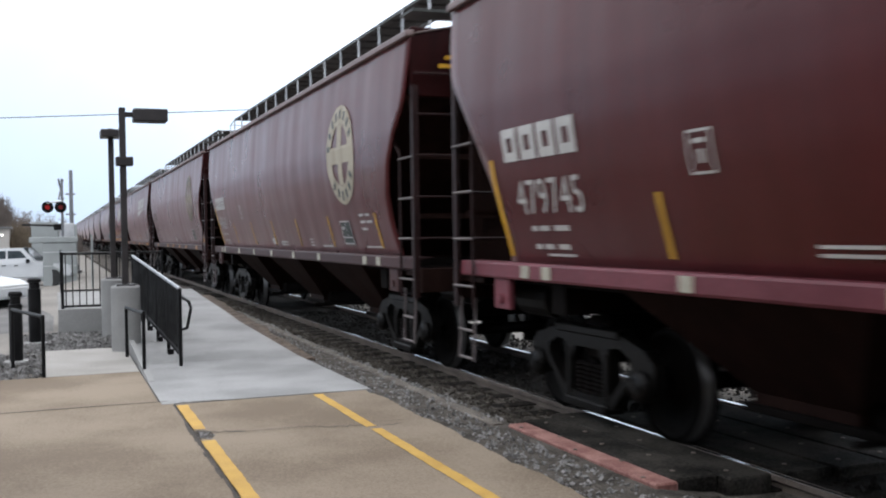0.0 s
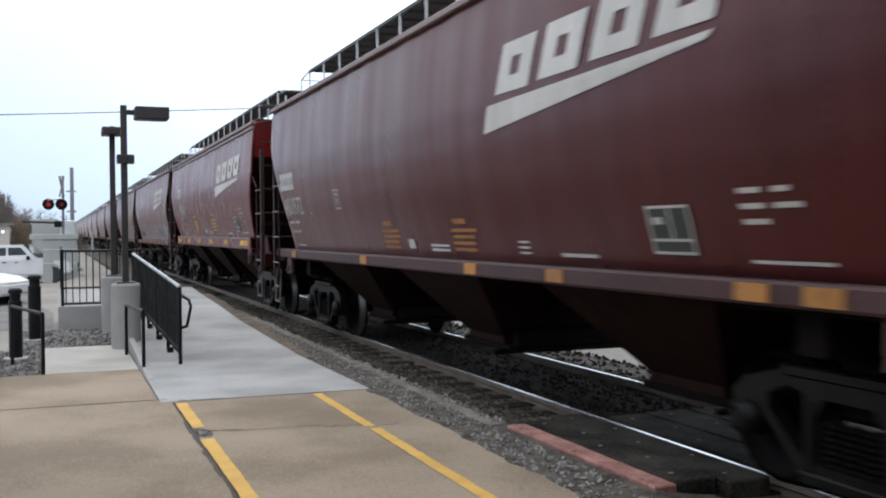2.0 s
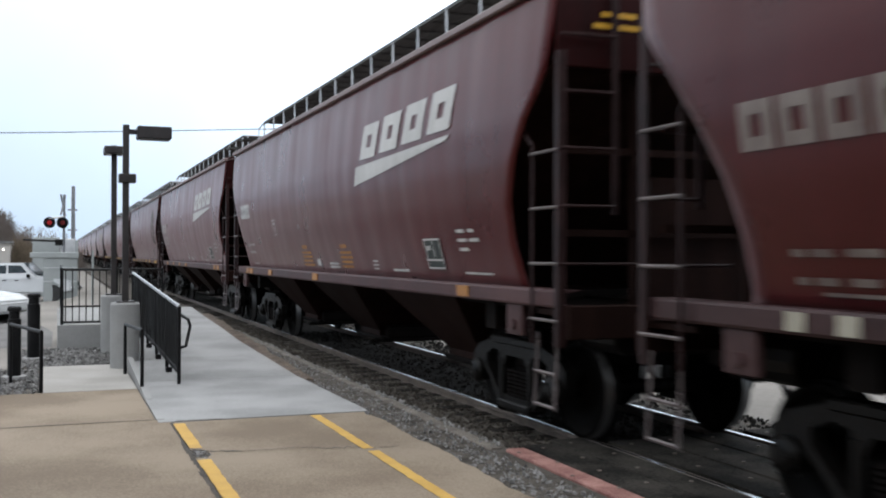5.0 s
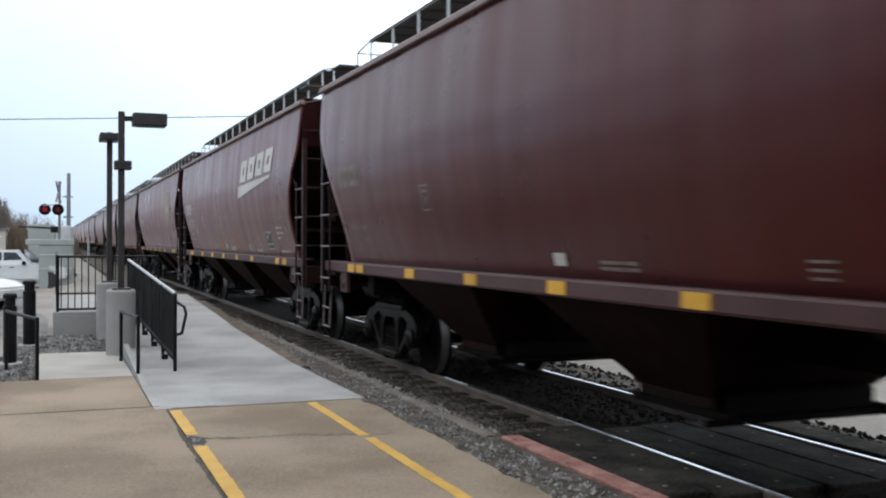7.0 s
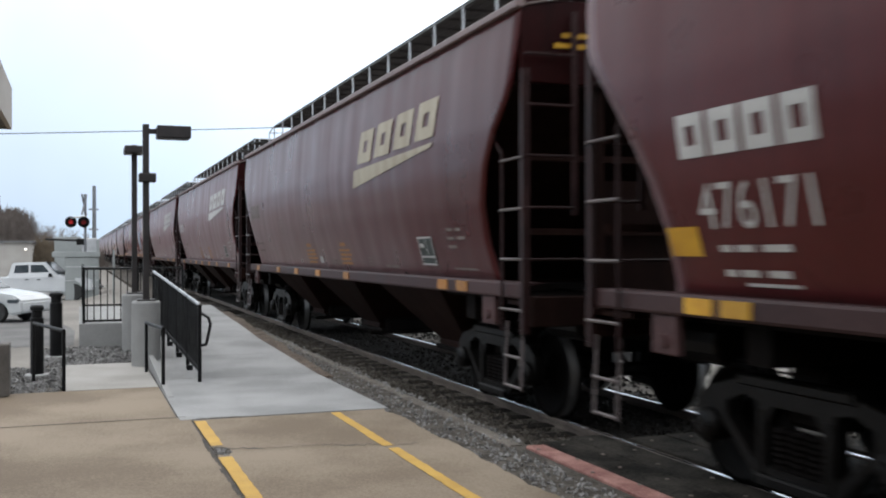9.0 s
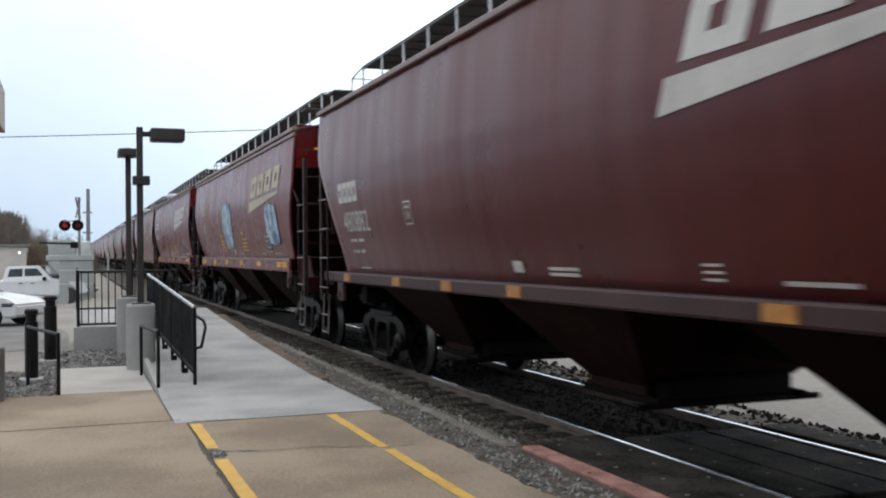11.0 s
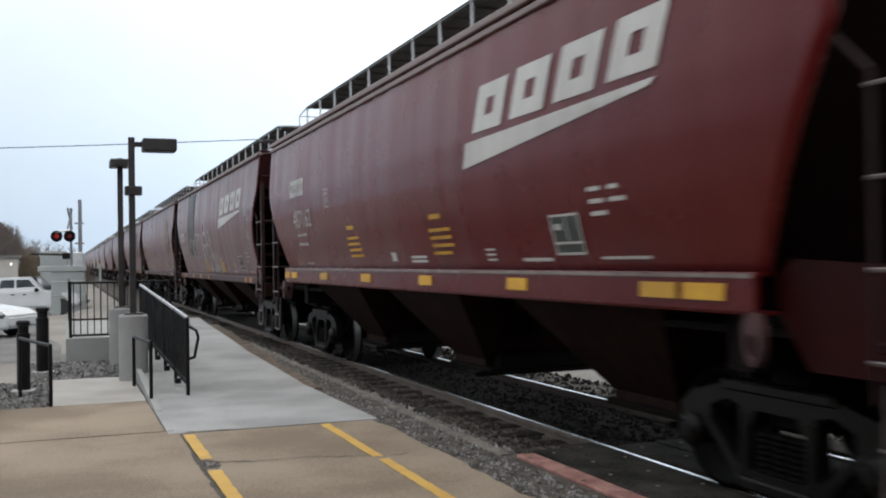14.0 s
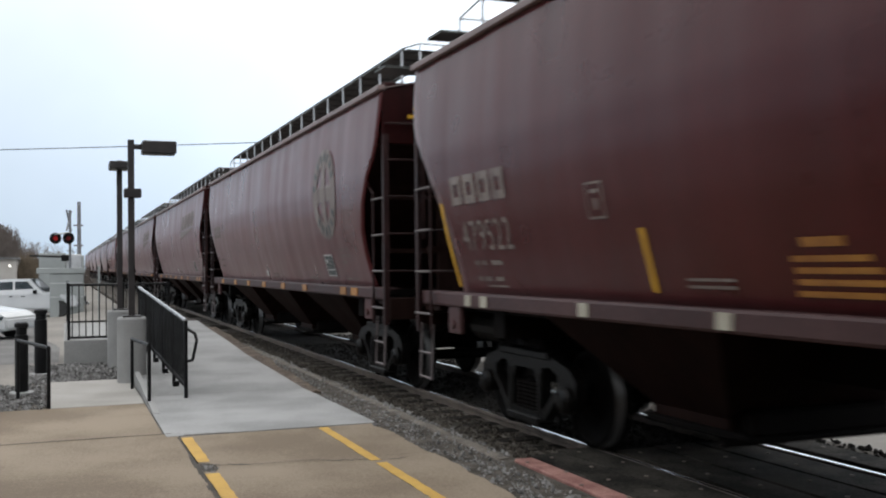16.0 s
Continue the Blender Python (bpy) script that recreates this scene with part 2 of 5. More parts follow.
M_GLASS = surface("dark_car_glass", (0.02, 0.03, 0.035), (0.05, 0.06, 0.07), 2, 10, 0.12, 0.0)
M_LENS = glow("red_signal_lens", (0.70, 0.03, 0.03), 0.14)
M_LENS_DIM = glow("dim_red_signal_lens", (0.30, 0.02, 0.02), 0.05)
M_CHROME = surface("bright_metal", (0.6, 0.6, 0.6), (0.75, 0.75, 0.75), 4, 20, 0.25, 0.0, metal=1.0)
M_BARK = surface("bare_grey_brown_bark", (0.0420, 0.0330, 0.0270), (0.0960, 0.0780, 0.0660), 4, 30, 0.95, 0.4)
M_TWIG = surface("bare_twigs", (0.0850, 0.0690, 0.0600), (0.1700, 0.1420, 0.1260), 2, 20, 0.95, 0.0, spread=0.2)
M_BRUSH = surface("dry_tan_brush", (0.0720, 0.0560, 0.0400), (0.1600, 0.1250, 0.0860), 3, 20, 0.95, 0.2)
M_WALL = surface("pale_stucco_wall", (0.3200, 0.3040, 0.2800), (0.4160, 0.4000, 0.3760), 0.9, 40, 0.9, 0.2)
# assumed dark wall tone, chosen to throw less light back at the train
M_STATION_WALL = surface("low_bounce_station_wall", (0.07, 0.045, 0.035), (0.13, 0.085, 0.065), 2, 30, 0.9, 0.3)
M_ROOF = surface("grey_shingle_roof", (0.10, 0.10, 0.10), (0.18, 0.18, 0.18), 2, 30, 0.9, 0.3)


# ---- mesh helpers ----
def part(name, bm, material, parent=None, label="", smooth=False):
    me = bpy.data.meshes.new(name)
    bmesh.ops.recalc_face_normals(bm, faces=bm.faces)
    bm.to_mesh(me)
    bm.free()
    me.materials.append(material)
    if smooth:
        for p in me.polygons:
            p.use_smooth = True
    ob = new(name, me)
    ob.parent = parent
    if label:
        ob["label"] = label
    return ob


def shared(name, me, parent, m):
    ob = new(name, me)
    ob.parent = parent
    ob.matrix_basis = m
    return ob


def root(name, m=None, **tags):
    ob = new(name)
    ob.empty_display_size = 0.2
    if m is not None:
        ob.matrix_basis = m
    return tagged(ob, **tags)


def box(bm, x0, x1, y0, y1, z0, z1, bevel=0.0):
    v = [bm.verts.new((x, y, z)) for z in (z0, z1) for y in (y0, y1) for x in (x0, x1)]
    faces = [bm.faces.new([v[i] for i in q]) for q in ((0, 2, 3, 1), (4, 5, 7, 6), (0, 1, 5, 4), (2, 6, 7, 3), (0, 4, 6, 2), (1, 3, 7, 5))]
    if bevel:
        edges = list({e for f in faces for e in f.edges})
        bmesh.ops.bevel(bm, geom=edges, offset=bevel, segments=1, affect="EDGES")


def tube(bm, p, q, r, n=8, r2=None):
    p, q = Vector(p), Vector(q)
    d = (q - p).normalized()
    u = d.orthogonal().normalized()
    w = d.cross(u)
    r2 = r if r2 is None else r2
    rings = []
    for c, rr in ((p, r), (q, r2)):
        rings.append([bm.verts.new(c + rr * (math.cos(2 * math.pi * i / n) * u + math.sin(2 * math.pi * i / n) * w)) for i in range(n)])
    for i in range(n):
        bm.faces.new((rings[0][i], rings[0][(i + 1) % n], rings[1][(i + 1) % n], rings[1][i]))
    bm.faces.new(rings[0][::-1])
    bm.faces.new(rings[1])


def lathe(bm, profile, centre=(0, 0, 0), axis="x", n=24, caps=True):
    """profile: (radius, along the axis) in turn."""
    rings = []
    for r, a in profile:
        ring = []
        for i in range(n):
            c, s = r * math.cos(2 * math.pi * i / n), r * math.sin(2 * math.pi * i / n)
            co = {"x": (a, c, s), "y": (c, a, s), "z": (c, s, a)}[axis]
            ring.append(bm.verts.new(Vector(co) + Vector(centre)))
        rings.append(ring)
    for a, b in zip(rings, rings[1:]):
        for i in range(n):
            bm.faces.new((a[i], a[(i + 1) % n], b[(i + 1) % n], b[i]))
    if caps:
        bm.faces.new(rings[0][::-1])
        bm.faces.new(rings[-1])


def sheet(bm, at, nu, nv, thick):
    """A curved plate: at(u, v) for u, v in 0..1, and a second skin moved by thick."""
    t = Vector(thick)
    g = [[[bm.verts.new(Vector(at(i / nu, j / nv)) + k * t) for j in range(nv + 1)] for i in range(nu + 1)] for k in (0, 1)]
    for i in range(nu):
        for j in range(nv):
            bm.faces.new((g[0][i][j], g[0][i + 1][j], g[0][i + 1][j + 1], g[0][i][j + 1]))
            bm.faces.new((g[1][i][j], g[1][i][j + 1], g[1][i + 1][j + 1], g[1][i + 1][j]))
    for i in range(nu):
        for j in (0, nv):
            bm.faces.new((g[0][i][j], g[0][i + 1][j], g[1][i + 1][j], g[1][i][j]))
    for j in range(nv):
        for i in (0, nu):
            bm.faces.new((g[0][i][j], g[0][i][j + 1], g[1][i][j + 1], g[1][i][j]))


def prism(bm, outline, a, b, to3, holes=()):
    """An outline in a plane, with holes, given thickness from a to b; to3(u, v, w) lays it into space."""
    loops = [[to3(u, v, a) for u, v in loop] for loop in (outline, *holes)]
    edges = []
    for loop in loops:
        vs = [bm.verts.new(p) for p in loop]
        edges += [bm.edges.new((vs[i], vs[(i + 1) % len(vs)])) for i in range(len(vs))]
    faces = [f for f in bmesh.ops.triangle_fill(bm, edges=edges, use_beauty=True)["geom"] if isinstance(f, bmesh.types.BMFace)]
    made = bmesh.ops.extrude_face_region(bm, geom=faces)["geom"]
    shift = Vector(to3(0, 0, b)) - Vector(to3(0, 0, a))
    for v in made:
        if isinstance(v, bmesh.types.BMVert):
            v.co += shift


def blend(points, z):
    """A smooth-ish reading of a short table (z, value)."""
    zs, vs = zip(*points)
    return float(np.interp(z, zs, vs))


# ---- ground, track, platform ----
XC = 5.37          # middle of the track
NEAR_RAIL, FAR_RAIL = XC - 0.7525, XC + 0.7525
SLAB = 0.06        # top of the platform over the rail heads


# the ramp's stations: along, height, edge towards the track
RAMP = ((9.97, 0.062, 3.07), (13.2, 0.062, 3.03), (15.0, 0.165, 2.93), (16.6, 0.255, 2.84), (18.6, 0.35, 2.83), (22.0, 0.39, 2.93), (24.4, 0.42, 3.02))


def ramp_edge(y):
    return float(np.interp(y, [r[0] for r in RAMP], [r[2] for r in RAMP]))


def ground_height(x, y):
    if x > 6.9:
        return -0.12
    drop = min(max((y - 20) / 28, 0), 1) * min(max((1.4 - x) / 1.5, 0), 1)
    return -0.22 - 0.38 * drop


def ground():
    xs = [-900, -300, -120, -60, -30, -15, -8, -4, -2, -1, 0, 0.5, 1, 1.5, 2, 3, 4, 5, 6, 7, 8, 10, 14, 20, 40, 100, 300, 900]
    ys = [-300, -100, -40, -20, -10, 0, 5, 10, 15, 18, 20, 22, 25, 28, 32, 36, 40, 44, 48, 52, 60, 80, 120, 200, 400, 900, 1500]
    bm = bmesh.new()
    g = [[bm.verts.new((x, y, ground_height(x, y))) for y in ys] for x in xs]
    for i in range(len(xs) - 1):
        for j in range(len(ys) - 1):
            bm.faces.new((g[i][j], g[i + 1][j], g[i + 1][j + 1], g[i][j + 1]))
    tagged(part("ground", bm, M_GROUND), "pale worn gravel and dirt ground round the station", "ground", kind="structure")


def ballast_bed():
    bm = bmesh.new()
    rng = random.Random(5)

    def at(u, v):
        x, y = 2.6 + 4.75 * u, -30 + 330 * v ** 1.6
        side = 0.10 * min(1, max(0, (x - 3.7) / 0.5)) - 0.07 + 0.05 * max(0, x - 6.9)
        lift = 0.03 * noise.noise((x * 2.2, y * 2.2, 0)) if y < 40 else 0
        return (x, y, -0.07 - side + lift - (0.05 if x < 3.0 else 0))

    sheet(bm, at, 40, 260, (0, 0, -0.25))
    tagged(part("ballast_bed", bm, M_BALLAST), "grey crushed-stone ballast bed under the track", "ballast", kind="structure")


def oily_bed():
    # black sheet between the rails that stands in for shade under the train
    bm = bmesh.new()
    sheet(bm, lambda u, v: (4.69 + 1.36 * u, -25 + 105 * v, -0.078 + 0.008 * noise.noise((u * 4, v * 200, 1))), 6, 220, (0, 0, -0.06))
    tagged(part("oily_bed", bm, M_SHADED_BED), "fine ballast between the rails, coloured black for the train's shade", "ballast", kind="structure")


def stone_shapes(rng, count):
    shapes = []
    for _ in range(count):
        pts = []
        for _ in range(8):
            d = Vector((rng.gauss(0, 1), rng.gauss(0, 1), rng.gauss(0, 0.8))).normalized()
            pts.append(d * rng.uniform(0.75, 1.1))
        bm = bmesh.new()
        for p in pts:
            bm.verts.new(p)
        bmesh.ops.convex_hull(bm, input=bm.verts)
        bm.verts.ensure_lookup_table()
        used = [v for v in bm.verts if v.link_faces]
        index = {v: i for i, v in enumerate(used)}
        shapes.append(([v.co.copy() for v in used], [[index[v] for v in f.verts] for f in bm.faces]))
        bm.free()
    return shapes


def stones(name, spots, material, label, seed):
    """Loose stones at (x, y, z, size), joined into one heap."""
    rng = random.Random(seed)
    shapes = stone_shapes(rng, 12)
    verts, faces = [], []
    for x, y, z, s in spots:
        pts, fs = rng.choice(shapes)
        m = Euler((rng.uniform(0, 6), rng.uniform(0, 6), rng.uniform(0, 6))).to_matrix()
        base = len(verts)
        verts += [tuple(m @ p * s + Vector((x, y, z))) for p in pts]
        faces += [[base + i for i in f] for f in fs]
    me = bpy.data.meshes.new(name)
    me.from_pydata(verts, [], faces)
    me.materials.append(material)
    tagged(new(name, me), label, "gravel", kind="stuff")


def rails():
    head = [(-0.037, 0), (0.037, 0), (0.037, -0.035), (0.012, -0.05), (0.012, -0.13), (0.07, -0.15), (0.07, -0.165),
            (-0.07, -0.165), (-0.07, -0.15), (-0.012, -0.13), (-0.012, -0.05), (-0.037, -0.035)]
    for x in (NEAR_RAIL, FAR_RAIL):
        bm = bmesh.new()
        prism(bm, head, -30, 420, lambda u, v, w, x=x: (x + u, w, v))
        rail = tagged(part("rail", bm, M_RAIL), "rusty steel rail with a polished head", "rail", "rails of the track", kind="structure")
        bm = bmesh.new()
        box(bm, x - 0.017, x + 0.017, -30, 420, -0.002, 0.003)
        part("rail_head", bm, M_RAIL_TOP, rail, "bright polished running surface")


def ties():
    bm = bmesh.new()
    box(bm, -1.3, 1.3, -0.11, 0.11, -0.16, 0, 0.012)
    track = tagged(part("sleeper", bm, M_TIE), "dark creosoted timber sleeper in ballast", "sleeper", "sleepers under the rails", kind="structure")
    rng = random.Random(3)
    track.matrix_basis = pose(XC, -4, -0.086)
    for i in range(1, 90):
        copy_thing(track, pose(XC + rng.uniform(-0.05, 0.05), -4 + 0.53 * i, -0.086 + rng.uniform(-0.012, 0.004), 0, 0, rng.uniform(-0.8, 0.8)))


def slab(bm, corners, top, depth=0.3):
    """A cast slab between four plan corners, with its top heights."""
    tops = [top] * 4 if isinstance(top, (int, float)) else top
    a = [bm.verts.new((x, y, z)) for (x, y), z in zip(corners, tops)]
    b = [bm.verts.new((x, y, z - depth)) for (x, y), z in zip(corners, tops)]
    bm.faces.new(a)
    bm.faces.new(b[::-1])
    for i in range(4):
        bm.faces.new((a[i], b[i], b[(i + 1) % 4], a[(i + 1) % 4]))


def ragged_edge_slab(bm, x0, y0, y1, edge, top, seed):
    """A slab whose track side is broken and uneven."""
    n = 60
    left, right = [], []
    for i in range(n + 1):
        y = y0 + (y1 - y0) * i / n
        jag = 0.05 * noise.noise((y * 2.1, seed, 0)) + 0.03 * noise.noise((y * 7.0, seed, 3))
        left.append(bm.verts.new((x0, y, top)))
        right.append(bm.verts.new((edge(y) + jag, y, top)))
    low = [bm.verts.new((v.co.x + 0.02, v.co.y, top - 0.3)) for v in right]
    for i in range(n):
        bm.faces.new((left[i], right[i], right[i + 1], left[i + 1]))
        bm.faces.new((right[i], low[i], low[i + 1], right[i + 1]))


def platform():
    base = root("platform", label="old tan concrete platform slabs joining new grey concrete", category="platform", kind="structure")
    gap = 0.006
    for x0, x1, y0, y1 in ((-12, 1.05, -14, 1.2), (-12, 1.05, 1.2, 10.15), (1.05, 1.9, -14, 1.2)):
        bm = bmesh.new()
        slab(bm, [(x0 + gap, y0 + gap), (x1 - gap, y0 + gap), (x1 - gap, y1 - gap), (x0 + gap, y1 - gap)], SLAB)
        part("slab", bm, M_TAN, base)
    for y0, y1 in ((-14, 1.2), (1.2, 8.234), (8.226, 9.95)):
        bm = bmesh.new()
        ragged_edge_slab(bm, 1.9 if y0 < 0 else 1.05 + gap, y0 + gap, y1 - gap, lambda y: 3.03 - 0.03 * max(0, 4.0 - y), SLAB, y0)
        part("slab", bm, M_TAN, base)
    for x0, x1, y0, y1 in ((-12, 0.92, 10.17, 12.55), (-0.2, 0.92, 12.56, 15.45), (-12, -1.5, 12.56, 22)):
        bm = bmesh.new()
        slab(bm, [(x0 + gap, y0 + gap), (x1 - gap, y0 + gap), (x1 - gap, y1 - gap), (x0 + gap, y1 - gap)], SLAB)
        part("slab", bm, M_TAN if y0 < 12 else M_PALE_CONC, base)
    # fan-shaped grey apron, ramp and upper landing
    for (ya, za, near), (yb, zb, far) in zip(RAMP, RAMP[1:]):
        bm = bmesh.new()
        left = 0.93 if ya < 12 else 1.02
        slab(bm, [(left, ya + gap), (near, ya + gap), (far, yb - gap), (left, yb - gap)], [za, za, zb, zb], 0.9)
        part("slab", bm, M_GREY, base, "new light grey concrete")
        if ya > 13:
            bm = bmesh.new()
            slab(bm, [(near + 0.002, ya), (near + 0.03, ya), (far + 0.03, yb), (far + 0.002, yb)], [za - 0.02, za - 0.02, zb - 0.02, zb - 0.02], 0.9)
            part("ramp_face", bm, M_RAMP_SIDE, base, "brown-stained side of the ramp")
    # broken joints and cracks
    rng = random.Random(8)

    def crack(points, width):
        bm = bmesh.new()
        prev = None
        for i, (x, y) in enumerate(points):
            w = width * rng.uniform(0.4, 1.3)
            pair = (bm.verts.new((x - 0.3 * w, y - w, SLAB + 0.003)), bm.verts.new((x + 0.3 * w, y + w, SLAB + 0.003)))
            if prev:
                bm.faces.new((prev[0], pair[0], pair[1], prev[1]))
            prev = pair
        part("crack", bm, M_CRACK, base, "dark dirt-filled crack")

    def line(x0, y0, x1, y1, n, jag):
        return [(x0 + (x1 - x0) * i / n, y0 + (y1 - y0) * i / n + rng.uniform(-jag, jag)) for i in range(n + 1)]

    bm = bmesh.new()
    ring = [(1.10 + (0.085 + 0.04 * noise.noise((3 * math.cos(a), 3 * math.sin(a), 1))) * math.cos(a), 8.33 + (0.20 + 0.10 * noise.noise((2 * math.cos(a), 2 * math.sin(a), 4))) * math.sin(a)) for a in [2 * math.pi * i / 30 for i in range(30)]]
    bm.faces.new([bm.verts.new((x, y, SLAB + 0.002)) for x, y in ring])
    part("crack", bm, M_BALLAST, base, "crumbled grey hole across the yellow line")
    crack(line(1.06, 8.45, 1.45, 8.30, 10, 0.03), 0.022)
    crack(line(1.45, 8.30, 2.05, 8.28, 14, 0.02), 0.006)
    crack(line(2.05, 8.22, 2.75, 8.02, 18, 0.05), 0.012)
    crack(line(1.10, 10.02, 1.75, 9.95, 14, 0.015), 0.02)
    crack(line(1.75, 9.95, 2.6, 9.93, 12, 0.01), 0.007)
    crack(line(-6, 10.16, 1.0, 10.16, 40, 0.008), 0.012)
    bm = bmesh.new()
    for i in range(40):
        y = 4.2 + 5.7 * i / 40
        w = rng.uniform(0.012, 0.035) if y < 8.8 else 0.008
        slab(bm, [(1.035 - w, y), (1.045, y), (1.045, y + 0.15), (1.035 - w * rng.uniform(0.6, 1), y + 0.15)], SLAB + 0.003, 0.002)
    part("crack", bm, M_CRACK, base, "crumbled joint along the yellow line")


def yellow_lines():
    for name, runs in (("inner", ((1.05, 1.16, 2.0, 8.06), (1.05, 1.16, 8.56, 9.84))), ("edge", ((2.43, 2.53, 2.0, 7.93), (2.42, 2.52, 8.04, 9.88)))):
        for x0, x1, y0, y1 in runs:
            bm = bmesh.new()
            n = max(4, int((y1 - y0) / 0.08))
            rng = random.Random(n)
            rows = []
            for i in range(n + 1):
                y = y0 + (y1 - y0) * i / n
                rows.append((bm.verts.new((x0 + rng.uniform(-0.004, 0.006), y, SLAB + 0.004)), bm.verts.new((x1 + rng.uniform(-0.006, 0.004), y, SLAB + 0.004))))
            for a, b in zip(rows, rows[1:]):
                bm.faces.new((a[0], a[1], b[1], b[0]))
            tagged(part("yellow_line", bm, M_YELLOW), "worn yellow painted line on the platform concrete", "marking", "platform lines", kind="structure")


def crossing_boards():
    """Foot crossing: a red-painted edge plank, grimy timbers outside and between the rails."""
    spots = [(3.64, 3.82, 5.50, 7.78, 0.03, M_PLANK_RED, "weathered red-painted timber edge plank"),
             (3.83, 4.17, 5.55, 7.85, 0.035, M_PLANK, "grimy crossing timber beside the rail"),
             (4.18, 4.52, 5.42, 8.00, 0.03, M_PLANK, "grimy crossing timber beside the rail"),
             (4.72, 5.12, 5.50, 7.90, 0.0, M_PLANK, "grimy crossing timber between the rails"),
             (5.14, 5.60, 5.45, 7.95, 0.0, M_PLANK, "grimy crossing timber between the rails"),
             (5.62, 6.02, 5.50, 7.92, 0.0, M_PLANK, "grimy crossing timber between the rails"),
             (6.24, 6.62, 5.50, 7.90, 0.01, M_PLANK, "grimy crossing timber beyond the far rail")]
    for x0, x1, y0, y1, z, m, label in spots:
        bm = bmesh.new()
        box(bm, x0, x1, y0, y1, z - 0.17, z, 0.012)
        for v in bm.verts:
            v.co.x += 0.008 * noise.noise((v.co.y * 3, x0, 0))
            v.co.z += 0.006 * noise.noise((v.co.y * 4, x0, 5))
        plank = tagged(part("crossing_timber", bm, m), label, "timber", "crossing timbers", kind="structure")
        bm = bmesh.new()
        for i in range(5):
            tube(bm, ((x0 + x1) / 2 + (0.06 if i % 2 else -0.06), y0 + 0.2 + i * (y1 - y0 - 0.4) / 4, z), ((x0 + x1) / 2 + (0.06 if i % 2 else -0.06), y0 + 0.2 + i * (y1 - y0 - 0.4) / 4, z + 0.006), 0.018, 8)
        part("spike_heads", bm, M_RAIL, plank)
    bm = bmesh.new()

    def strip(u, v):
        y = 12.9 + 15 * v
        x0, x1 = ramp_edge(y) + 0.034, 3.20 + 0.05 * (y - 12.9) + 0.10 * noise.noise((v * 11, 0, 2))
        return (x0 + (x1 - x0) * u, y, 0.045 + 0.02 * noise.noise((u * 3, v * 40, 4)))

    sheet(bm, strip, 8, 60, (0, 0, -0.14))
    tagged(part("dirt_strip", bm, M_DIRT), "rust-brown dirt strip along the ramp edge", "dirt", kind="structure")
    bm = bmesh.new()
    n = 70
    rows = []
    for i in range(n + 1):
        y = 7.9 + 13 * i / n
        x = 3.60 + 0.02 * noise.noise((y * 0.8, 0, 7)) + 0.004 * (y - 8)
        w, z = 0.065 + 0.02 * noise.noise((y * 2.5, 3, 0)), 0.012 + 0.022 * noise.noise((y * 1.9, 0, 3))
        rows.append([bm.verts.new(p) for p in ((x - w, y, -0.16), (x - w, y, z - 0.012), (x - w * 0.7, y, z), (x + w * 0.7, y, z), (x + w, y, z - 0.012), (x + w, y, -0.16))])
    for a, b in zip(rows, rows[1:]):
        for k in range(5):
            bm.faces.new((a[k], a[k + 1], b[k + 1], b[k]))
    bm.faces.new(rows[0])
    bm.faces.new(rows[-1][::-1])
    tagged(part("edging_timber", bm, M_EDGING), "half-buried old edging timber in the gravel", "timber", kind="structure")


def gravel():
    rng = random.Random(11)
    spots = [(rng.uniform(3.0, 4.5), 3.4 + 24 * rng.random() ** 1.7, 0, rng.uniform(0.012, 0.030)) for _ in range(11000)]
    spots = [(x, y, 0.0 - 0.10 * min(1, max(0, (x - 3.7) / 0.5)) + rng.uniform(-0.02, 0.012), s * (1.0 if x < 3.7 else 1.35)) for x, y, _, s in spots]
    spots = [s for s in spots if not (3.55 < s[0] and 5.3 < s[1] < 8.05) and not (s[0] < 3.12 + 0.045 * (s[1] - 12.9) and s[1] > 12.9)]
    stones("ballast_stones", [s for s in spots if s[0] < 3.75], M_STONE, "loose grey crushed stone beside the platform", 21)
    stones("shoulder_stones", [s for s in spots if s[0] >= 3.75], M_STONE_DARK, "dark oily ballast stones beside the rail", 22)
    # stones under and just beyond the train, coloured dark as if shaded
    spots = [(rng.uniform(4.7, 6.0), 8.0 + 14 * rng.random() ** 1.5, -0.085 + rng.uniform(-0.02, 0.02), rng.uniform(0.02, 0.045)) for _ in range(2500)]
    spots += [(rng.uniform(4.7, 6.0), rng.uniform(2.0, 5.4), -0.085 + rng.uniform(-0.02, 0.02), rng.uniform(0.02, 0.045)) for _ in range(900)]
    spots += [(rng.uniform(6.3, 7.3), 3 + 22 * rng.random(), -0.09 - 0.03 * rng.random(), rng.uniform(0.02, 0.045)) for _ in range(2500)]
    stones("track_stones", spots, M_STONE_SHADED, "ballast stones darkened for the shade under the train", 23)
    spots = [(rng.uniform(-0.55, 0.9), rng.uniform(15.5, 18.3), 0.035 + rng.uniform(-0.02, 0.02), rng.uniform(0.018, 0.045)) for _ in range(2200)]
    spots += [(rng.uniform(-1.5, -0.22), rng.uniform(12.6, 15.4), 0.04 + rng.uniform(-0.02, 0.015), rng.uniform(0.018, 0.04)) for _ in range(1500)]
    crumbs = [(1.10 + rng.gauss(0, 0.035), 8.32 + rng.gauss(0, 0.09), SLAB + 0.002, rng.uniform(0.006, 0.016)) for _ in range(55)]
    stones("concrete_crumbs", crumbs, M_STONE, "loose crumbs of broken concrete", 25)
    stones("planter_stones", spots, M_STONE, "grey landscaping stones round the bollards", 24)
    bm = bmesh.new()
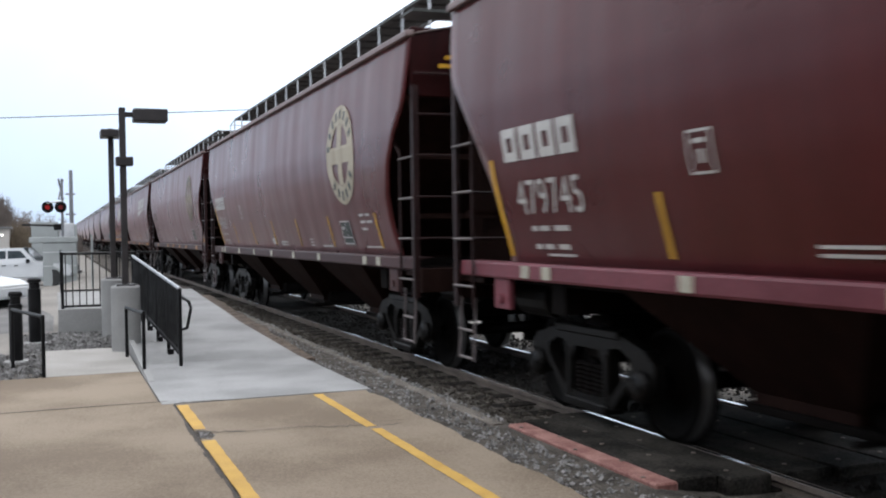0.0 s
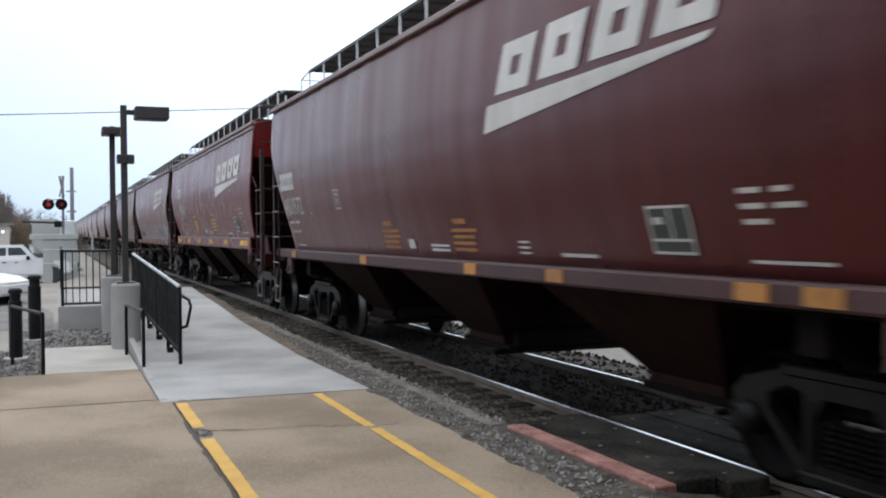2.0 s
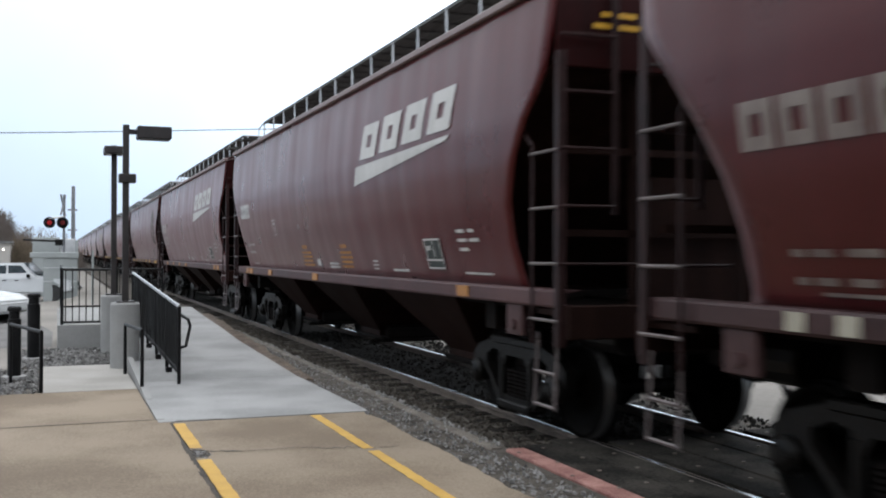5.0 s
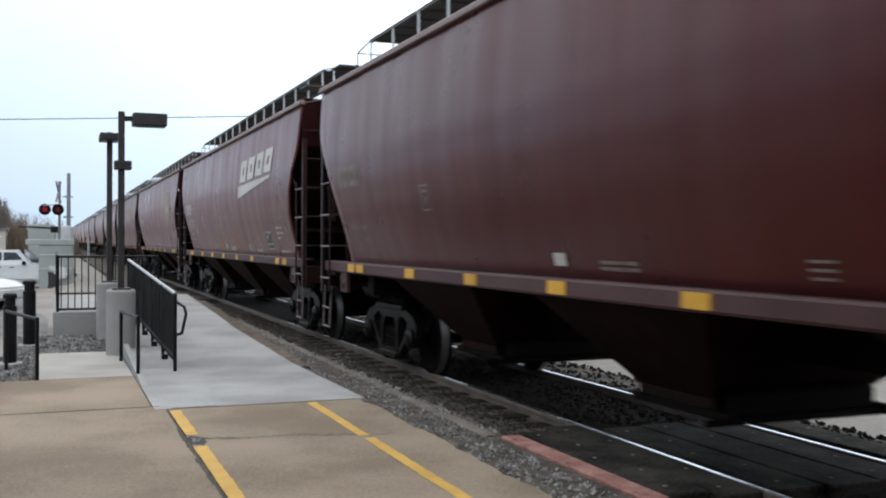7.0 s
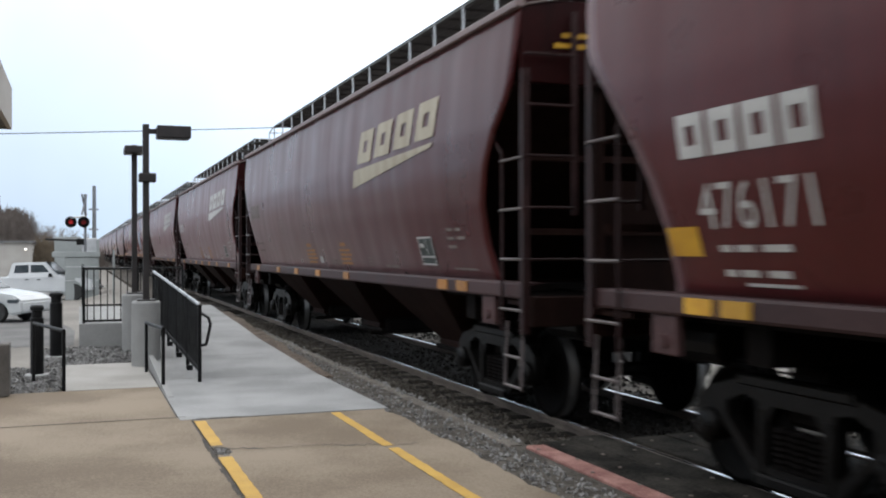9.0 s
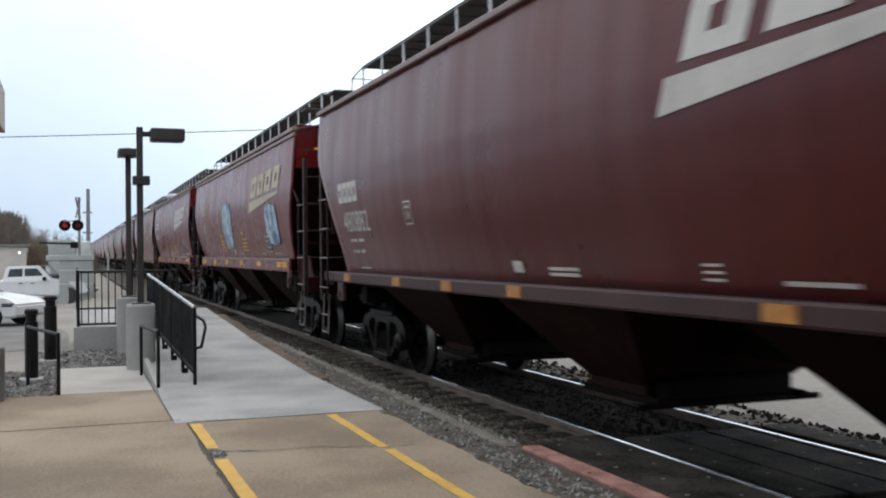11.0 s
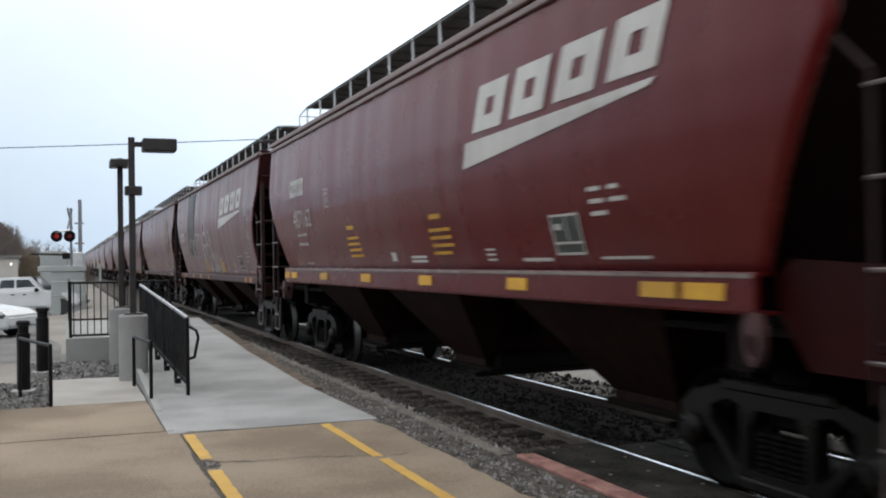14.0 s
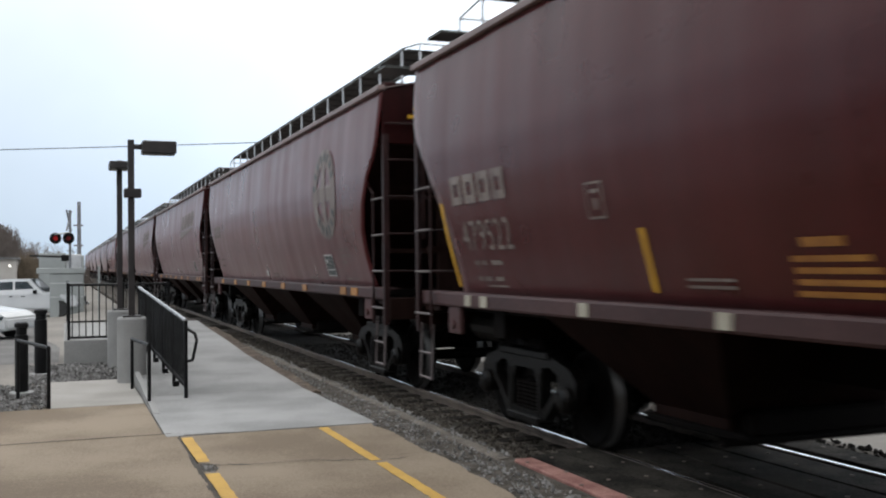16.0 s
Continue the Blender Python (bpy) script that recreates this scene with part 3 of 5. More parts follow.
    box(bm, -1.5, -0.21, 12.58, 15.5, -0.2, 0.03)
    box(bm, -0.6, 1.0, 15.46, 18.3, -0.2, 0.025)
    tagged(part("planter_bed", bm, M_BALLAST), "grey stone-filled planting bed", "gravel", kind="structure")


def parking_lot():
    bm = bmesh.new()
    n = 24
    rows = [[bm.verts.new((x, 22 + 44 * j / n, ground_height(x, 22 + 44 * j / n) + 0.006)) for x in (-60, -30, -12, -6, -3, -1, -0.1)] for j in range(n + 1)]
    for a, b in zip(rows, rows[1:]):
        for i in range(6):
            bm.faces.new((a[i], a[i + 1], b[i + 1], b[i]))
    tagged(part("parking_lot", bm, M_ASPHALT), "worn grey asphalt and gravel parking lot", "parking lot", kind="structure")


parking_lot()
ground()
ballast_bed()
oily_bed()
rails()
ties()
platform()
yellow_lines()
crossing_boards()
gravel()

# ---- covered hopper cars ----
PITCH, HALF = 17.1, 7.92   # coupled length, half the roof's length
WIDTH = ((1.38, 1.33), (1.5, 1.36), (1.85, 1.46), (2.2, 1.545), (2.55, 1.60), (2.9, 1.62), (3.25, 1.605), (3.6, 1.58), (4.02, 1.54))
CUT_ROUND = ((1.38, 0.90), (1.5, 0.95), (1.85, 0.97), (2.2, 0.89), (2.55, 0.70), (2.9, 0.42), (3.1, 0.22), (3.25, 0.1), (3.6, 0.03), (4.02, 0.0))
CUT_LEAD = ((1.6, 0.85), (2.9, 0.04), (2.98, 0.0), (4.02, 0.0))
CUT_STRAIGHT = ((1.6, 0.87), (2.9, 0.09), (3.1, 0.03), (4.02, 0.0))


def half_width(z):
    return blend(WIDTH, z)


def side_frame_mesh():
    bm = bmesh.new()
    half = [(0.30, 0.15), (0.42, 0.20), (0.62, 0.40), (0.76, 0.50), (0.79, 0.36), (1.02, 0.36), (1.06, 0.48), (1.05, 0.64), (0.92, 0.74), (0.60, 0.82), (0.45, 0.86)]
    outer = half + [(-u, v) for u, v in half[::-1]]
    spring_hole = [(-0.27, 0.27), (0.27, 0.27), (0.27, 0.56), (0.20, 0.68), (-0.20, 0.68), (-0.27, 0.56)]
    side_hole = [(0.37, 0.29), (0.45, 0.34), (0.70, 0.56), (0.70, 0.66), (0.52, 0.73), (0.37, 0.70)]
    prism(bm, outer, -0.06, 0.06, lambda u, v, w: (w, u, v), (spring_hole, side_hole, [(-u, v) for u, v in side_hole[::-1]]))
    box(bm, -0.10, 0.10, -0.36, 0.36, 0.14, 0.22, 0.015)
    box(bm, -0.075, 0.075, -0.36, -0.29, 0.22, 0.66, 0.012)
    box(bm, -0.075, 0.075, 0.29, 0.36, 0.22, 0.66, 0.012)
    box(bm, -0.085, 0.085, -0.55, 0.55, 0.79, 0.87, 0.015)
    me = bpy.data.meshes.new("side_frame")
    bmesh.ops.recalc_face_normals(bm, faces=bm.faces)
    bm.to_mesh(me)
    bm.free()
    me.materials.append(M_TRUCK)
    return me


def coil_mesh():
    bm = bmesh.new()
    for k, y in enumerate((-0.16, 0.0, 0.16)):
        lathe(bm, [(0.055 if i % 2 else 0.070, 0.24 + 0.02 * i) for i in range(16)], (0, y, 0), "z", 10)
    me = bpy.data.meshes.new("spring_nest")
    bm.to_mesh(me)
    bm.free()
    me.materials.append(M_UNDER)
    return me


def cap_mesh():
    bm = bmesh.new()
    lathe(bm, [(0.13, 0.0), (0.13, 0.07), (0.10, 0.10), (0.05, 0.115)], (0, 0, 0), "x", 16)
    for k in range(3):
        a = 2 * math.pi * k / 3
        tube(bm, (0.09, 0.07 * math.cos(a), 0.07 * math.sin(a)), (0.13, 0.07 * math.cos(a), 0.07 * math.sin(a)), 0.015, 6)
    me = bpy.data.meshes.new("bearing_cap")
    bm.to_mesh(me)
    bm.free()
    me.materials.append(M_TRUCK)
    return me


def wheel_mesh():
    bm = bmesh.new()
    for s in (-1, 1):
        prof = [(0.10, 0.66), (0.12, 0.69), (0.30, 0.70), (0.40, 0.665), (0.482, 0.668), (0.484, 0.69), (0.459, 0.705), (0.455, 0.80), (0.40, 0.805), (0.385, 0.77), (0.20, 0.75), (0.14, 0.80), (0.10, 0.81)]
        lathe(bm, [(r, s * a) for r, a in prof], (0, 0, 0), "x", 28)
    tube(bm, (-1.05, 0, 0), (1.05, 0, 0), 0.075, 12)
    me = bpy.data.meshes.new("wheelset")
    bmesh.ops.recalc_face_normals(bm, faces=bm.faces)
    bm.to_mesh(me)
    bm.free()
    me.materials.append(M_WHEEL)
    me.materials.append(M_TREAD)
    for p in me.polygons:
        p.use_smooth = len(p.vertices) == 4
        c = p.center
        if abs(math.hypot(c.y, c.z) - 0.457) < 0.01 and 0.7 < abs(c.x) < 0.8:
            p.material_index = 1
    return me


FRAME_MESH, COIL_MESH, CAP_MESH, WHEEL_MESH = side_frame_mesh(), coil_mesh(), cap_mesh(), wheel_mesh()
AXLES = (-6.99, -5.21, 5.21, 6.99)


def hopper_car(straight):
    """One three-bay covered hopper, its middle at the origin on the rail heads."""
    paint = M_RED_NEW if straight else M_RED
    cut = CUT_STRAIGHT if straight else CUT_ROUND
    sill0, sill1 = (1.36, 1.62) if straight else (1.27, 1.42)
    base = root("hopper_car", label="weathered mineral-red three-bay covered grain hopper car on the track", category="railway car", group="grain train")
    low = sill1 - 0.03
    lead_gap = 0.60 if straight else 0.0   # the newer cars' sides stop short of the leading end
    for s in (-1, 1):
        bm = bmesh.new()

        def at(u, v, s=s):
            z = low + (4.0 - low) * v
            run = HALF - 0.02 - blend(cut, z)
            fore = HALF - lead_gap - blend(CUT_LEAD, z) if straight else run
            y = fore * (u - 1) + run * u
            ripple = 0.006 * math.sin(y * 5.9) * math.sin(y * 2.3 + 1) * min(1, max(0, (z - 1.8) / 1.5))
            return (s * (half_width(z) + ripple), y, z)

        sheet(bm, at, 96, 26, (-s * 0.02, 0, 0))
        part("side_panel", bm, paint, base, "curved mineral-red steel side", smooth=True)
        bm = bmesh.new()
        prof = [(s * (half_width(sill1) - 0.06), sill1), (s * 1.49, sill1), (s * 1.50, sill1 - 0.02), (s * 1.50, sill0 + 0.02), (s * 1.49, sill0), (s * 1.30, sill0), (s * 1.30, sill0 + 0.02), (s * 1.46, sill0 + 0.02), (s * 1.46, sill1 - 0.03)]
        prism(bm, prof, -6.47 if straight else -7.88, 7.03 if straight else 7.88, lambda u, v, w: (u, w, v))
        part("side_sill", bm, paint if straight else M_SILL, base, "dusty side sill")
        if straight:
            bm = bmesh.new()
            box(bm, s * 1.503 - 0.004, s * 1.503 + 0.004, -6.45, 7.0, sill1 - 0.035, sill1 - 0.008)
            part("sill_line", bm, M_FADED, base, "pale line along the sill")
        bm = bmesh.new()
        box(bm, s * 1.55 - 0.05, s * 1.55 + 0.05, -HALF + lead_gap, HALF, 3.965, 4.04, 0.012)
        if straight:
            box(bm, s * 1.56 - 0.03, s * 1.56 + 0.03, -HALF + lead_gap, HALF, 3.87, 3.935, 0.01)
        part("eave_trim", bm, M_EAVE, base, "pale eave rail along the roof")
        bm = bmesh.new()
        box(bm, s * 1.0 - 0.02, s * 1.0 + 0.02, -7.2, 7.2, 4.655, 4.70)
        box(bm, s * 0.4 - 0.02, s * 0.4 + 0.02, -7.2, 7.2, 4.655, 4.70)
        for i in range(28):
            y = -7.1 + 14.2 * i / 27
            box(bm, min(s * 0.4, s), max(s * 0.4, s), y - 0.02, y + 0.02, 4.66, 4.695)
        for k in range(5):
            x = s * (0.5 + 0.1 * k)
            box(bm, x - 0.046, x + 0.046, -7.2, 7.2, 4.672, 4.688)
        board = part("running_board", bm, M_GRATE, base, "dark steel grating walkway")
        for i in range(15):
            bm = bmesh.new()
            y = -7.15 + 14.3 * i / 14
            tube(bm, (s * 1.01, y, 4.05), (s * 1.01, y, 4.69), 0.016, 6)
            part("board_post", bm, M_GALV, board, "pale walkway post")
    bm = bmesh.new()
    sheet(bm, lambda u, v: (1.54 * (2 * u - 1), HALF * (2 * v - 1) + lead_gap * (1 - v), 4.0 + 0.2 * (1 - (2 * u - 1) ** 2)), 12, 8, (0, 0, -0.02))
    part("roof", bm, M_RED_ROOF, base, "dusty curved steel roof", smooth=True)
    for i in range(4):
        y = -5.4 + 3.6 * i
        bm = bmesh.new()
        box(bm, -0.33, 0.33, y - 1.65, y + 1.65, 4.16, 4.42, 0.04)
        part("hatch", bm, M_RED_ROOF, base, "long roof loading hatch")
    # hopper bays with sliding outlet gates
    for y in (-4.05, -0.15, 3.75):
        bm = bmesh.new()
        rings = []
        for z, hx, hy in ((sill0 + 0.1, 1.40, 1.30), (sill0 - 0.02, 1.38, 1.24), (0.54, 0.74, 0.50), (0.46, 0.74, 0.50)):
            rings.append([bm.verts.new((a * hx, y + b * hy, z)) for a, b in ((-1, -1), (1, -1), (1, 1), (-1, 1))])
        for a, b in zip(rings, rings[1:]):
            for i in range(4):
                bm.faces.new((a[i], a[(i + 1) % 4], b[(i + 1) % 4], b[i]))
        bm.faces.new(rings[0])
        bm.faces.new(rings[-1][::-1])
        bay = part("hopper_bay", bm, M_BAY, base, "grimy sloping hopper bay with shade in its colour")
        bm = bmesh.new()
        box(bm, -0.72, 0.72, y - 0.56, y + 0.56, 0.39, 0.46, 0.01)
        part("outlet_gate", bm, M_UNDER, bay, "grimy sliding outlet gate, shade put into its colour")
        for x in (-0.74, 0.74):
            bm = bmesh.new()
            box(bm, x - 0.04, x + 0.04, y - 0.74, y + 0.58, 0.40, 0.46, 0.01)
            part("gate_rail", bm, M_UNDER, bay)
        bm = bmesh.new()
        tube(bm, (-0.95, y - 0.68, 0.40), (0.95, y - 0.68, 0.40), 0.03, 8)
        part("gate_shaft", bm, M_UNDER, bay)
        bm = bmesh.new()
        box(bm, -0.66, 0.66, y - 0.70, y - 0.48, 0.42, 0.62, 0.03)
        part("gate_housing", bm, M_UNDER, bay)
    # dark sheet: the gloom between the bays is in its colour
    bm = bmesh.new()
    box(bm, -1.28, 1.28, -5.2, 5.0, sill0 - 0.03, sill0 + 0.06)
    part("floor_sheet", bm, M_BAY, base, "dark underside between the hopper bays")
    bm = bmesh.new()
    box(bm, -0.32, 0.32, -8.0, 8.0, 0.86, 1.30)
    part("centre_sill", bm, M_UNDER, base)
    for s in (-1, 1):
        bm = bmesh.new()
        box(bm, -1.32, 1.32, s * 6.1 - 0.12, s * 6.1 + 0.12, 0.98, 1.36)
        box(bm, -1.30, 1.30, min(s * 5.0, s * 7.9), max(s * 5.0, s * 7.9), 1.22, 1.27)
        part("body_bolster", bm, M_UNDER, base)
        bm = bmesh.new()
        lathe(bm, [(0.16, -0.35), (0.18, -0.33), (0.18, 0.33), (0.16, 0.35)], (-0.75, s * 7.45, 1.02), "y", 14)
        part("brake_cylinder", bm, M_TRUCK, base)
    for s in (-1, 1):
        bm = bmesh.new()
        inset = lead_gap if s < 0 else 0.0
        box(bm, -1.54, 1.54, min(s * (7.84 - inset), s * (7.90 - inset)), max(s * (7.84 - inset), s * (7.90 - inset)), 3.28, 4.08, 0.01)
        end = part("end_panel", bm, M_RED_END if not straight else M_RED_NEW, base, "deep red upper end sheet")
        for x, z, w in ((-0.95, 3.72, 0.34), (-0.95, 3.62, 0.5)):
            bm = bmesh.new()
            box(bm, x - w / 2, x + w / 2, min(s * (7.903 - inset), s * (7.907 - inset)), max(s * (7.903 - inset), s * (7.907 - inset)), z, z + 0.045)
            part("warning_bar", bm, M_YELLOW_MARK, end, "small yellow warning lettering bar")
        bm = bmesh.new()
        lean = 5.15 if not straight else 5.6
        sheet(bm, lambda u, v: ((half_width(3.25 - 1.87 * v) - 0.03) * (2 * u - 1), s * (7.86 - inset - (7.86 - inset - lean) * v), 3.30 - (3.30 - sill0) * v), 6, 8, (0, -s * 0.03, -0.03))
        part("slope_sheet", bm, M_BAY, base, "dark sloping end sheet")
        bm = bmesh.new()
        box(bm, -1.46, 1.46, min(s * 7.40, s * 8.05), max(s * 7.40, s * 8.05), 1.20, 1.26, 0.01)
        box(bm, -1.50, 1.50, min(s * 7.98, s * 8.06), max(s * 7.98, s * 8.06), 1.02, 1.30, 0.01)
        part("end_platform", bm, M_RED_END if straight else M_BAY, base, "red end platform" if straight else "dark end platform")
        if straight:
            edge = 6.50 if s < 0 else 7.06
            for x in (-1, 1):
                bm = bmesh.new()
                skirt = [(edge, 1.36), (edge - 0.03, 1.60), (edge + 0.10, 1.70), (7.42, 1.66), (7.66, 1.34), (8.0, 1.24), (8.0, 1.04), (edge + 0.25, 1.04)]
                prism(bm, skirt, 1.30, 1.33, lambda u, v, w, x=x, s=s: (x * w, s * u, v))
                # skirt takes the shade-darkened red
                part("end_skirt", bm, M_RED_END, base, "red skirt plate under the cut-away end, shade in its colour")
                bm = bmesh.new()
                eye = [(edge - 0.02 + 0.085 * math.cos(a) * (1.0 if math.sin(a) < 0.3 else 1.15), 1.22 + (0.17 if math.sin(a) < 0 else 0.16) * math.sin(a)) for a in [2 * math.pi * i / 16 for i in range(16)]]
                hole = [(edge - 0.02 + 0.045 * math.cos(a), 1.18 + 0.075 * math.sin(a)) for a in [2 * math.pi * i / 12 for i in range(12)]]
                prism(bm, eye, 1.475, 1.535, lambda u, v, w, x=x, s=s: (x * w, s * u, v), (hole,))
                part("jacking_eye", bm, M_SILL, base, "worn cast jacking eye")
        for x in (-0.7, 0.7):
            bm = bmesh.new()
            box(bm, x - 0.06, x + 0.06, min(s * 7.76, s * 7.84), max(s * 7.76, s * 7.84), 1.25, 3.3)
            part("end_post", bm, M_BAY, base)
        for z in (1.9, 2.6):
            bm = bmesh.new()
            box(bm, -1.45, 1.45, min(s * 7.77, s * 7.82), max(s * 7.77, s * 7.82), z - 0.03, z + 0.03)
            part("end_brace", bm, M_BAY, base)
        bm = bmesh.new()
        box(bm, -0.68, 0.68, min(s * 7.70, s * 7.74), max(s * 7.70, s * 7.74), 1.2, 2.4)
        part("bulkhead", bm, M_BAY, base)
        bm = bmesh.new()
        box(bm, -0.12, 0.12, min(s * 8.0, s * 8.42), max(s * 8.0, s * 8.42), 0.76, 0.96, 0.03)
        box(bm, -0.2, 0.2, min(s * 8.36, s * 8.54), max(s * 8.36, s * 8.54), 0.70, 1.0, 0.04)
        tube(bm, (0.5, s * 8.06, 0.95), (0.42, s * 8.4, 0.5), 0.03, 8)
        part("coupler", bm, M_UNDER, base, "dark cast coupler")
        for x in (-1, 1):
            # corner ladder: a broad angle-iron stile with rungs round both of its sides
            bm = bmesh.new()
            box(bm, x * 1.535 - 0.012, x * 1.535 + 0.012, s * 7.91 - 0.04, s * 7.91 + 0.04, 0.95, 3.40, 0.004)
            box(bm, x * 1.51 - 0.035, x * 1.51 + 0.035, s * 7.945 - 0.01, s * 7.945 + 0.01, 0.95, 3.40, 0.004)
            tube(bm, (x * 1.54, s * 7.46, 0.95), (x * 1.54, s * 7.46, 2.66), 0.017, 8)
            tube(bm, (x * 1.54, s * 7.46, 2.66), (x * 1.58, s * 7.25, 2.88), 0.017, 8)
            ladder = part("ladder", bm, M_LADDER, base, "dark red corner ladder with a broad stile")
            for z in (1.165, 1.64, 2.11, 2.585):
                bm = bmesh.new()
                tube(bm, (x * 1.55, s * 7.44, z), (x * 1.55, s * 7.93, z), 0.014, 6)
                part("rung", bm, M_RUNG, ladder, "rung worn bright")
            bm = bmesh.new()
            for y in (7.50, 7.86):
                tube(bm, (x * 1.53, s * y, 0.42), (x * 1.50, s * y, 1.05), 0.014, 6)
            for z in (0.44, 0.72):
                tube(bm, (x * 1.53, s * 7.50, z), (x * 1.53, s * 7.86, z), 0.016, 6)
            part("sill_step", bm, M_RUNG, base, "hanging step under the corner")
            bm = bmesh.new()
            box(bm, x * 1.02 - 0.03, x * 1.02 + 0.03, s * 7.96 - 0.012, s * 7.96 + 0.012, 2.05, 3.95, 0.004)
            end_ladder = part("end_ladder", bm, M_LADDER, base, "dark red end ladder")
            for z in (1.165, 1.64, 2.12, 2.60, 3.07, 3.54):
                bm = bmesh.new()
                tube(bm, (x * (1.02 if z > 2 else 0.75), s * 7.97, z), (x * 1.52, s * 7.95, z), 0.013, 6)
                part("rung", bm, M_LADDER, end_ladder)
            if straight:
                continue
            bm = bmesh.new()
            box(bm, x * 1.44 - 0.03, x * 1.44 + 0.03, s * 6.95 - 0.16, s * 6.95 + 0.16, 0.98, sill0, 0.01)
            tube(bm, (x * 1.42, s * 6.95, 1.08), (x * 1.50, s * 6.95, 1.08), 0.05, 10)
            part("jacking_bracket", bm, M_SILL, base, "side jacking bracket")
        # roof end hand rails and a bright walkway end
        bm = bmesh.new()
        for x in (-1.0, 1.0):
            tube(bm, (x, s * 7.25, 4.69), (x, s * 7.85, 4.62), 0.014, 6)
            tube(bm, (x, s * 7.85, 4.62), (x, s * 7.88, 4.05), 0.014, 6)
        tube(bm, (-1.0, s * 7.85, 4.62), (1.0, s * 7.85, 4.62), 0.014, 6)
        part("roof_handrail", bm, M_GALV, base, "thin galvanised roof hand rail")
        bm = bmesh.new()
        box(bm, -1.45, 1.45, min(s * 7.3, s * 7.75), max(s * 7.3, s * 7.75), 4.30, 4.33)
        part("cross_walk", bm, M_GRATE, base, "grating cross walk at the roof end")
        bm = bmesh.new()
        box(bm, -0.95, 0.95, s * 6.1 - 0.2, s * 6.1 + 0.2, 0.55, 0.95, 0.04)
        box(bm, -0.3, 0.3, s * 6.1 - 0.3, s * 6.1 + 0.3, 0.9, 1.05, 0.02)
        part("bolster", bm, M_UNDER, base)
        for x in (-1, 1):
            frame_part = shared("side_frame", FRAME_MESH, base, pose(x * 0.99, s * 6.1, 0))
            shared("spring_nest", COIL_MESH, frame_part, pose(0, 0, 0))
            for y in (-0.89, 0.89):
                cap = shared("bearing_cap", CAP_MESH, frame_part, pose(x * 0.03, y, 0.457, 0, 0, 0 if x > 0 else 180))
    for y in AXLES:
        shared("wheelset", WHEEL_MESH, base, pose(0, y, 0.457))
    return base


# decals lie on the curved side that faces the platform; s runs towards the leading end
def on_side(y, z, lift=0.006):
    if z < 1.6:
        return (-half_width(z) - lift - 0.004, y, z)
    return (-half_width(z) - lift - 0.003, y, z)


def decal(bm, outline):
    """A flat-painted shape, cut fine enough to follow the side."""
    n = 6
    if len(outline) == 4:
        a, b, c, d = [Vector((*p, 0)) for p in outline]
        grid = [[bm.verts.new(on_side(*((a.lerp(b, i / n)).lerp(d.lerp(c, i / n), j / n)).xy)) for j in range(n + 1)] for i in range(n + 1)]
        for i in range(n):
            for j in range(n):
                bm.faces.new((grid[i][j], grid[i + 1][j], grid[i + 1][j + 1], grid[i][j + 1]))


def bar(bm, y, z, w, h):
    """w runs from y towards the leading end."""
    decal(bm, [(y, z), (y - w, z), (y - w, z + h), (y, z + h)])


def disc(bm, y, z, r0, r1, a0=0.0, a1=360.0, n=40):
    rings = 6
    for k in range(rings):
        ra, rb = r0 + (r1 - r0) * k / rings, r0 + (r1 - r0) * (k + 1) / rings
        for i in range(n):
            t0, t1 = (radians(a0 + (a1 - a0) * j / n) for j in (i, i + 1))
            q = [on_side(y - r * math.cos(t), z + r * math.sin(t)) for r, t in ((ra, t0), (rb, t0), (rb, t1), (ra, t1))]
            if ra < 1e-6:
                q = [q[0], q[1], q[2]]
            bm.faces.new([bm.verts.new(p) for p in q])


def number(text, y, z, size, material, base, label, wide):
    cu = bpy.data.curves.new("number", "FONT")
    cu.body, cu.size, cu.space_character = text, size, 1.06
    tmp = bpy.data.objects.new("number_tmp", cu)
    scene.collection.objects.link(tmp)
    me = bpy.data.meshes.new_from_object(tmp.evaluated_get(bpy.context.evaluated_depsgraph_get()))
    bpy.data.objects.remove(tmp)
    bpy.data.curves.remove(cu)
    for v in me.vertices:
        v.co = on_side(y - v.co.x * wide, z + v.co.y)
    me.materials.clear()
    me.materials.append(material)
    me.name = "number"
    ob = new("number", me)
    ob.parent = base
    ob["label"] = label


def slanted_logo(base, material, n):
    """Four slanted blocks over a long tapering wedge."""
    o = SLANT.get(n, 0.15)
    for i in range(4):
        bm = bmesh.new()
        y, z, w = o - 2.74 - 0.85 * i, 2.96 + 0.018 * i, 0.66
        for u0, u1, v0, v1 in ((0, 0.36, 0, 0.44), (0.36, 0.64, 0, 0.14), (0.36, 0.64, 0.30, 0.44), (0.64, 1, 0.0, 0.44)):
            decal(bm, [(y - w * u0 - 0.35 * v0, z + v0), (y - w * u1 - 0.35 * v0, z + v0), (y - w * u1 - 0.35 * v1, z + v1), (y - w * u0 - 0.35 * v1, z + v1)])
        part("logo_block", bm, material, base, "pale slanted logo block")
    bm = bmesh.new()
    decal(bm, [(o - 2.45, 2.63), (o - 5.88, 2.90), (o - 5.95, 2.95), (o - 2.56, 2.88)])
    part("logo_wedge", bm, material, base, "pale tapering logo wedge")


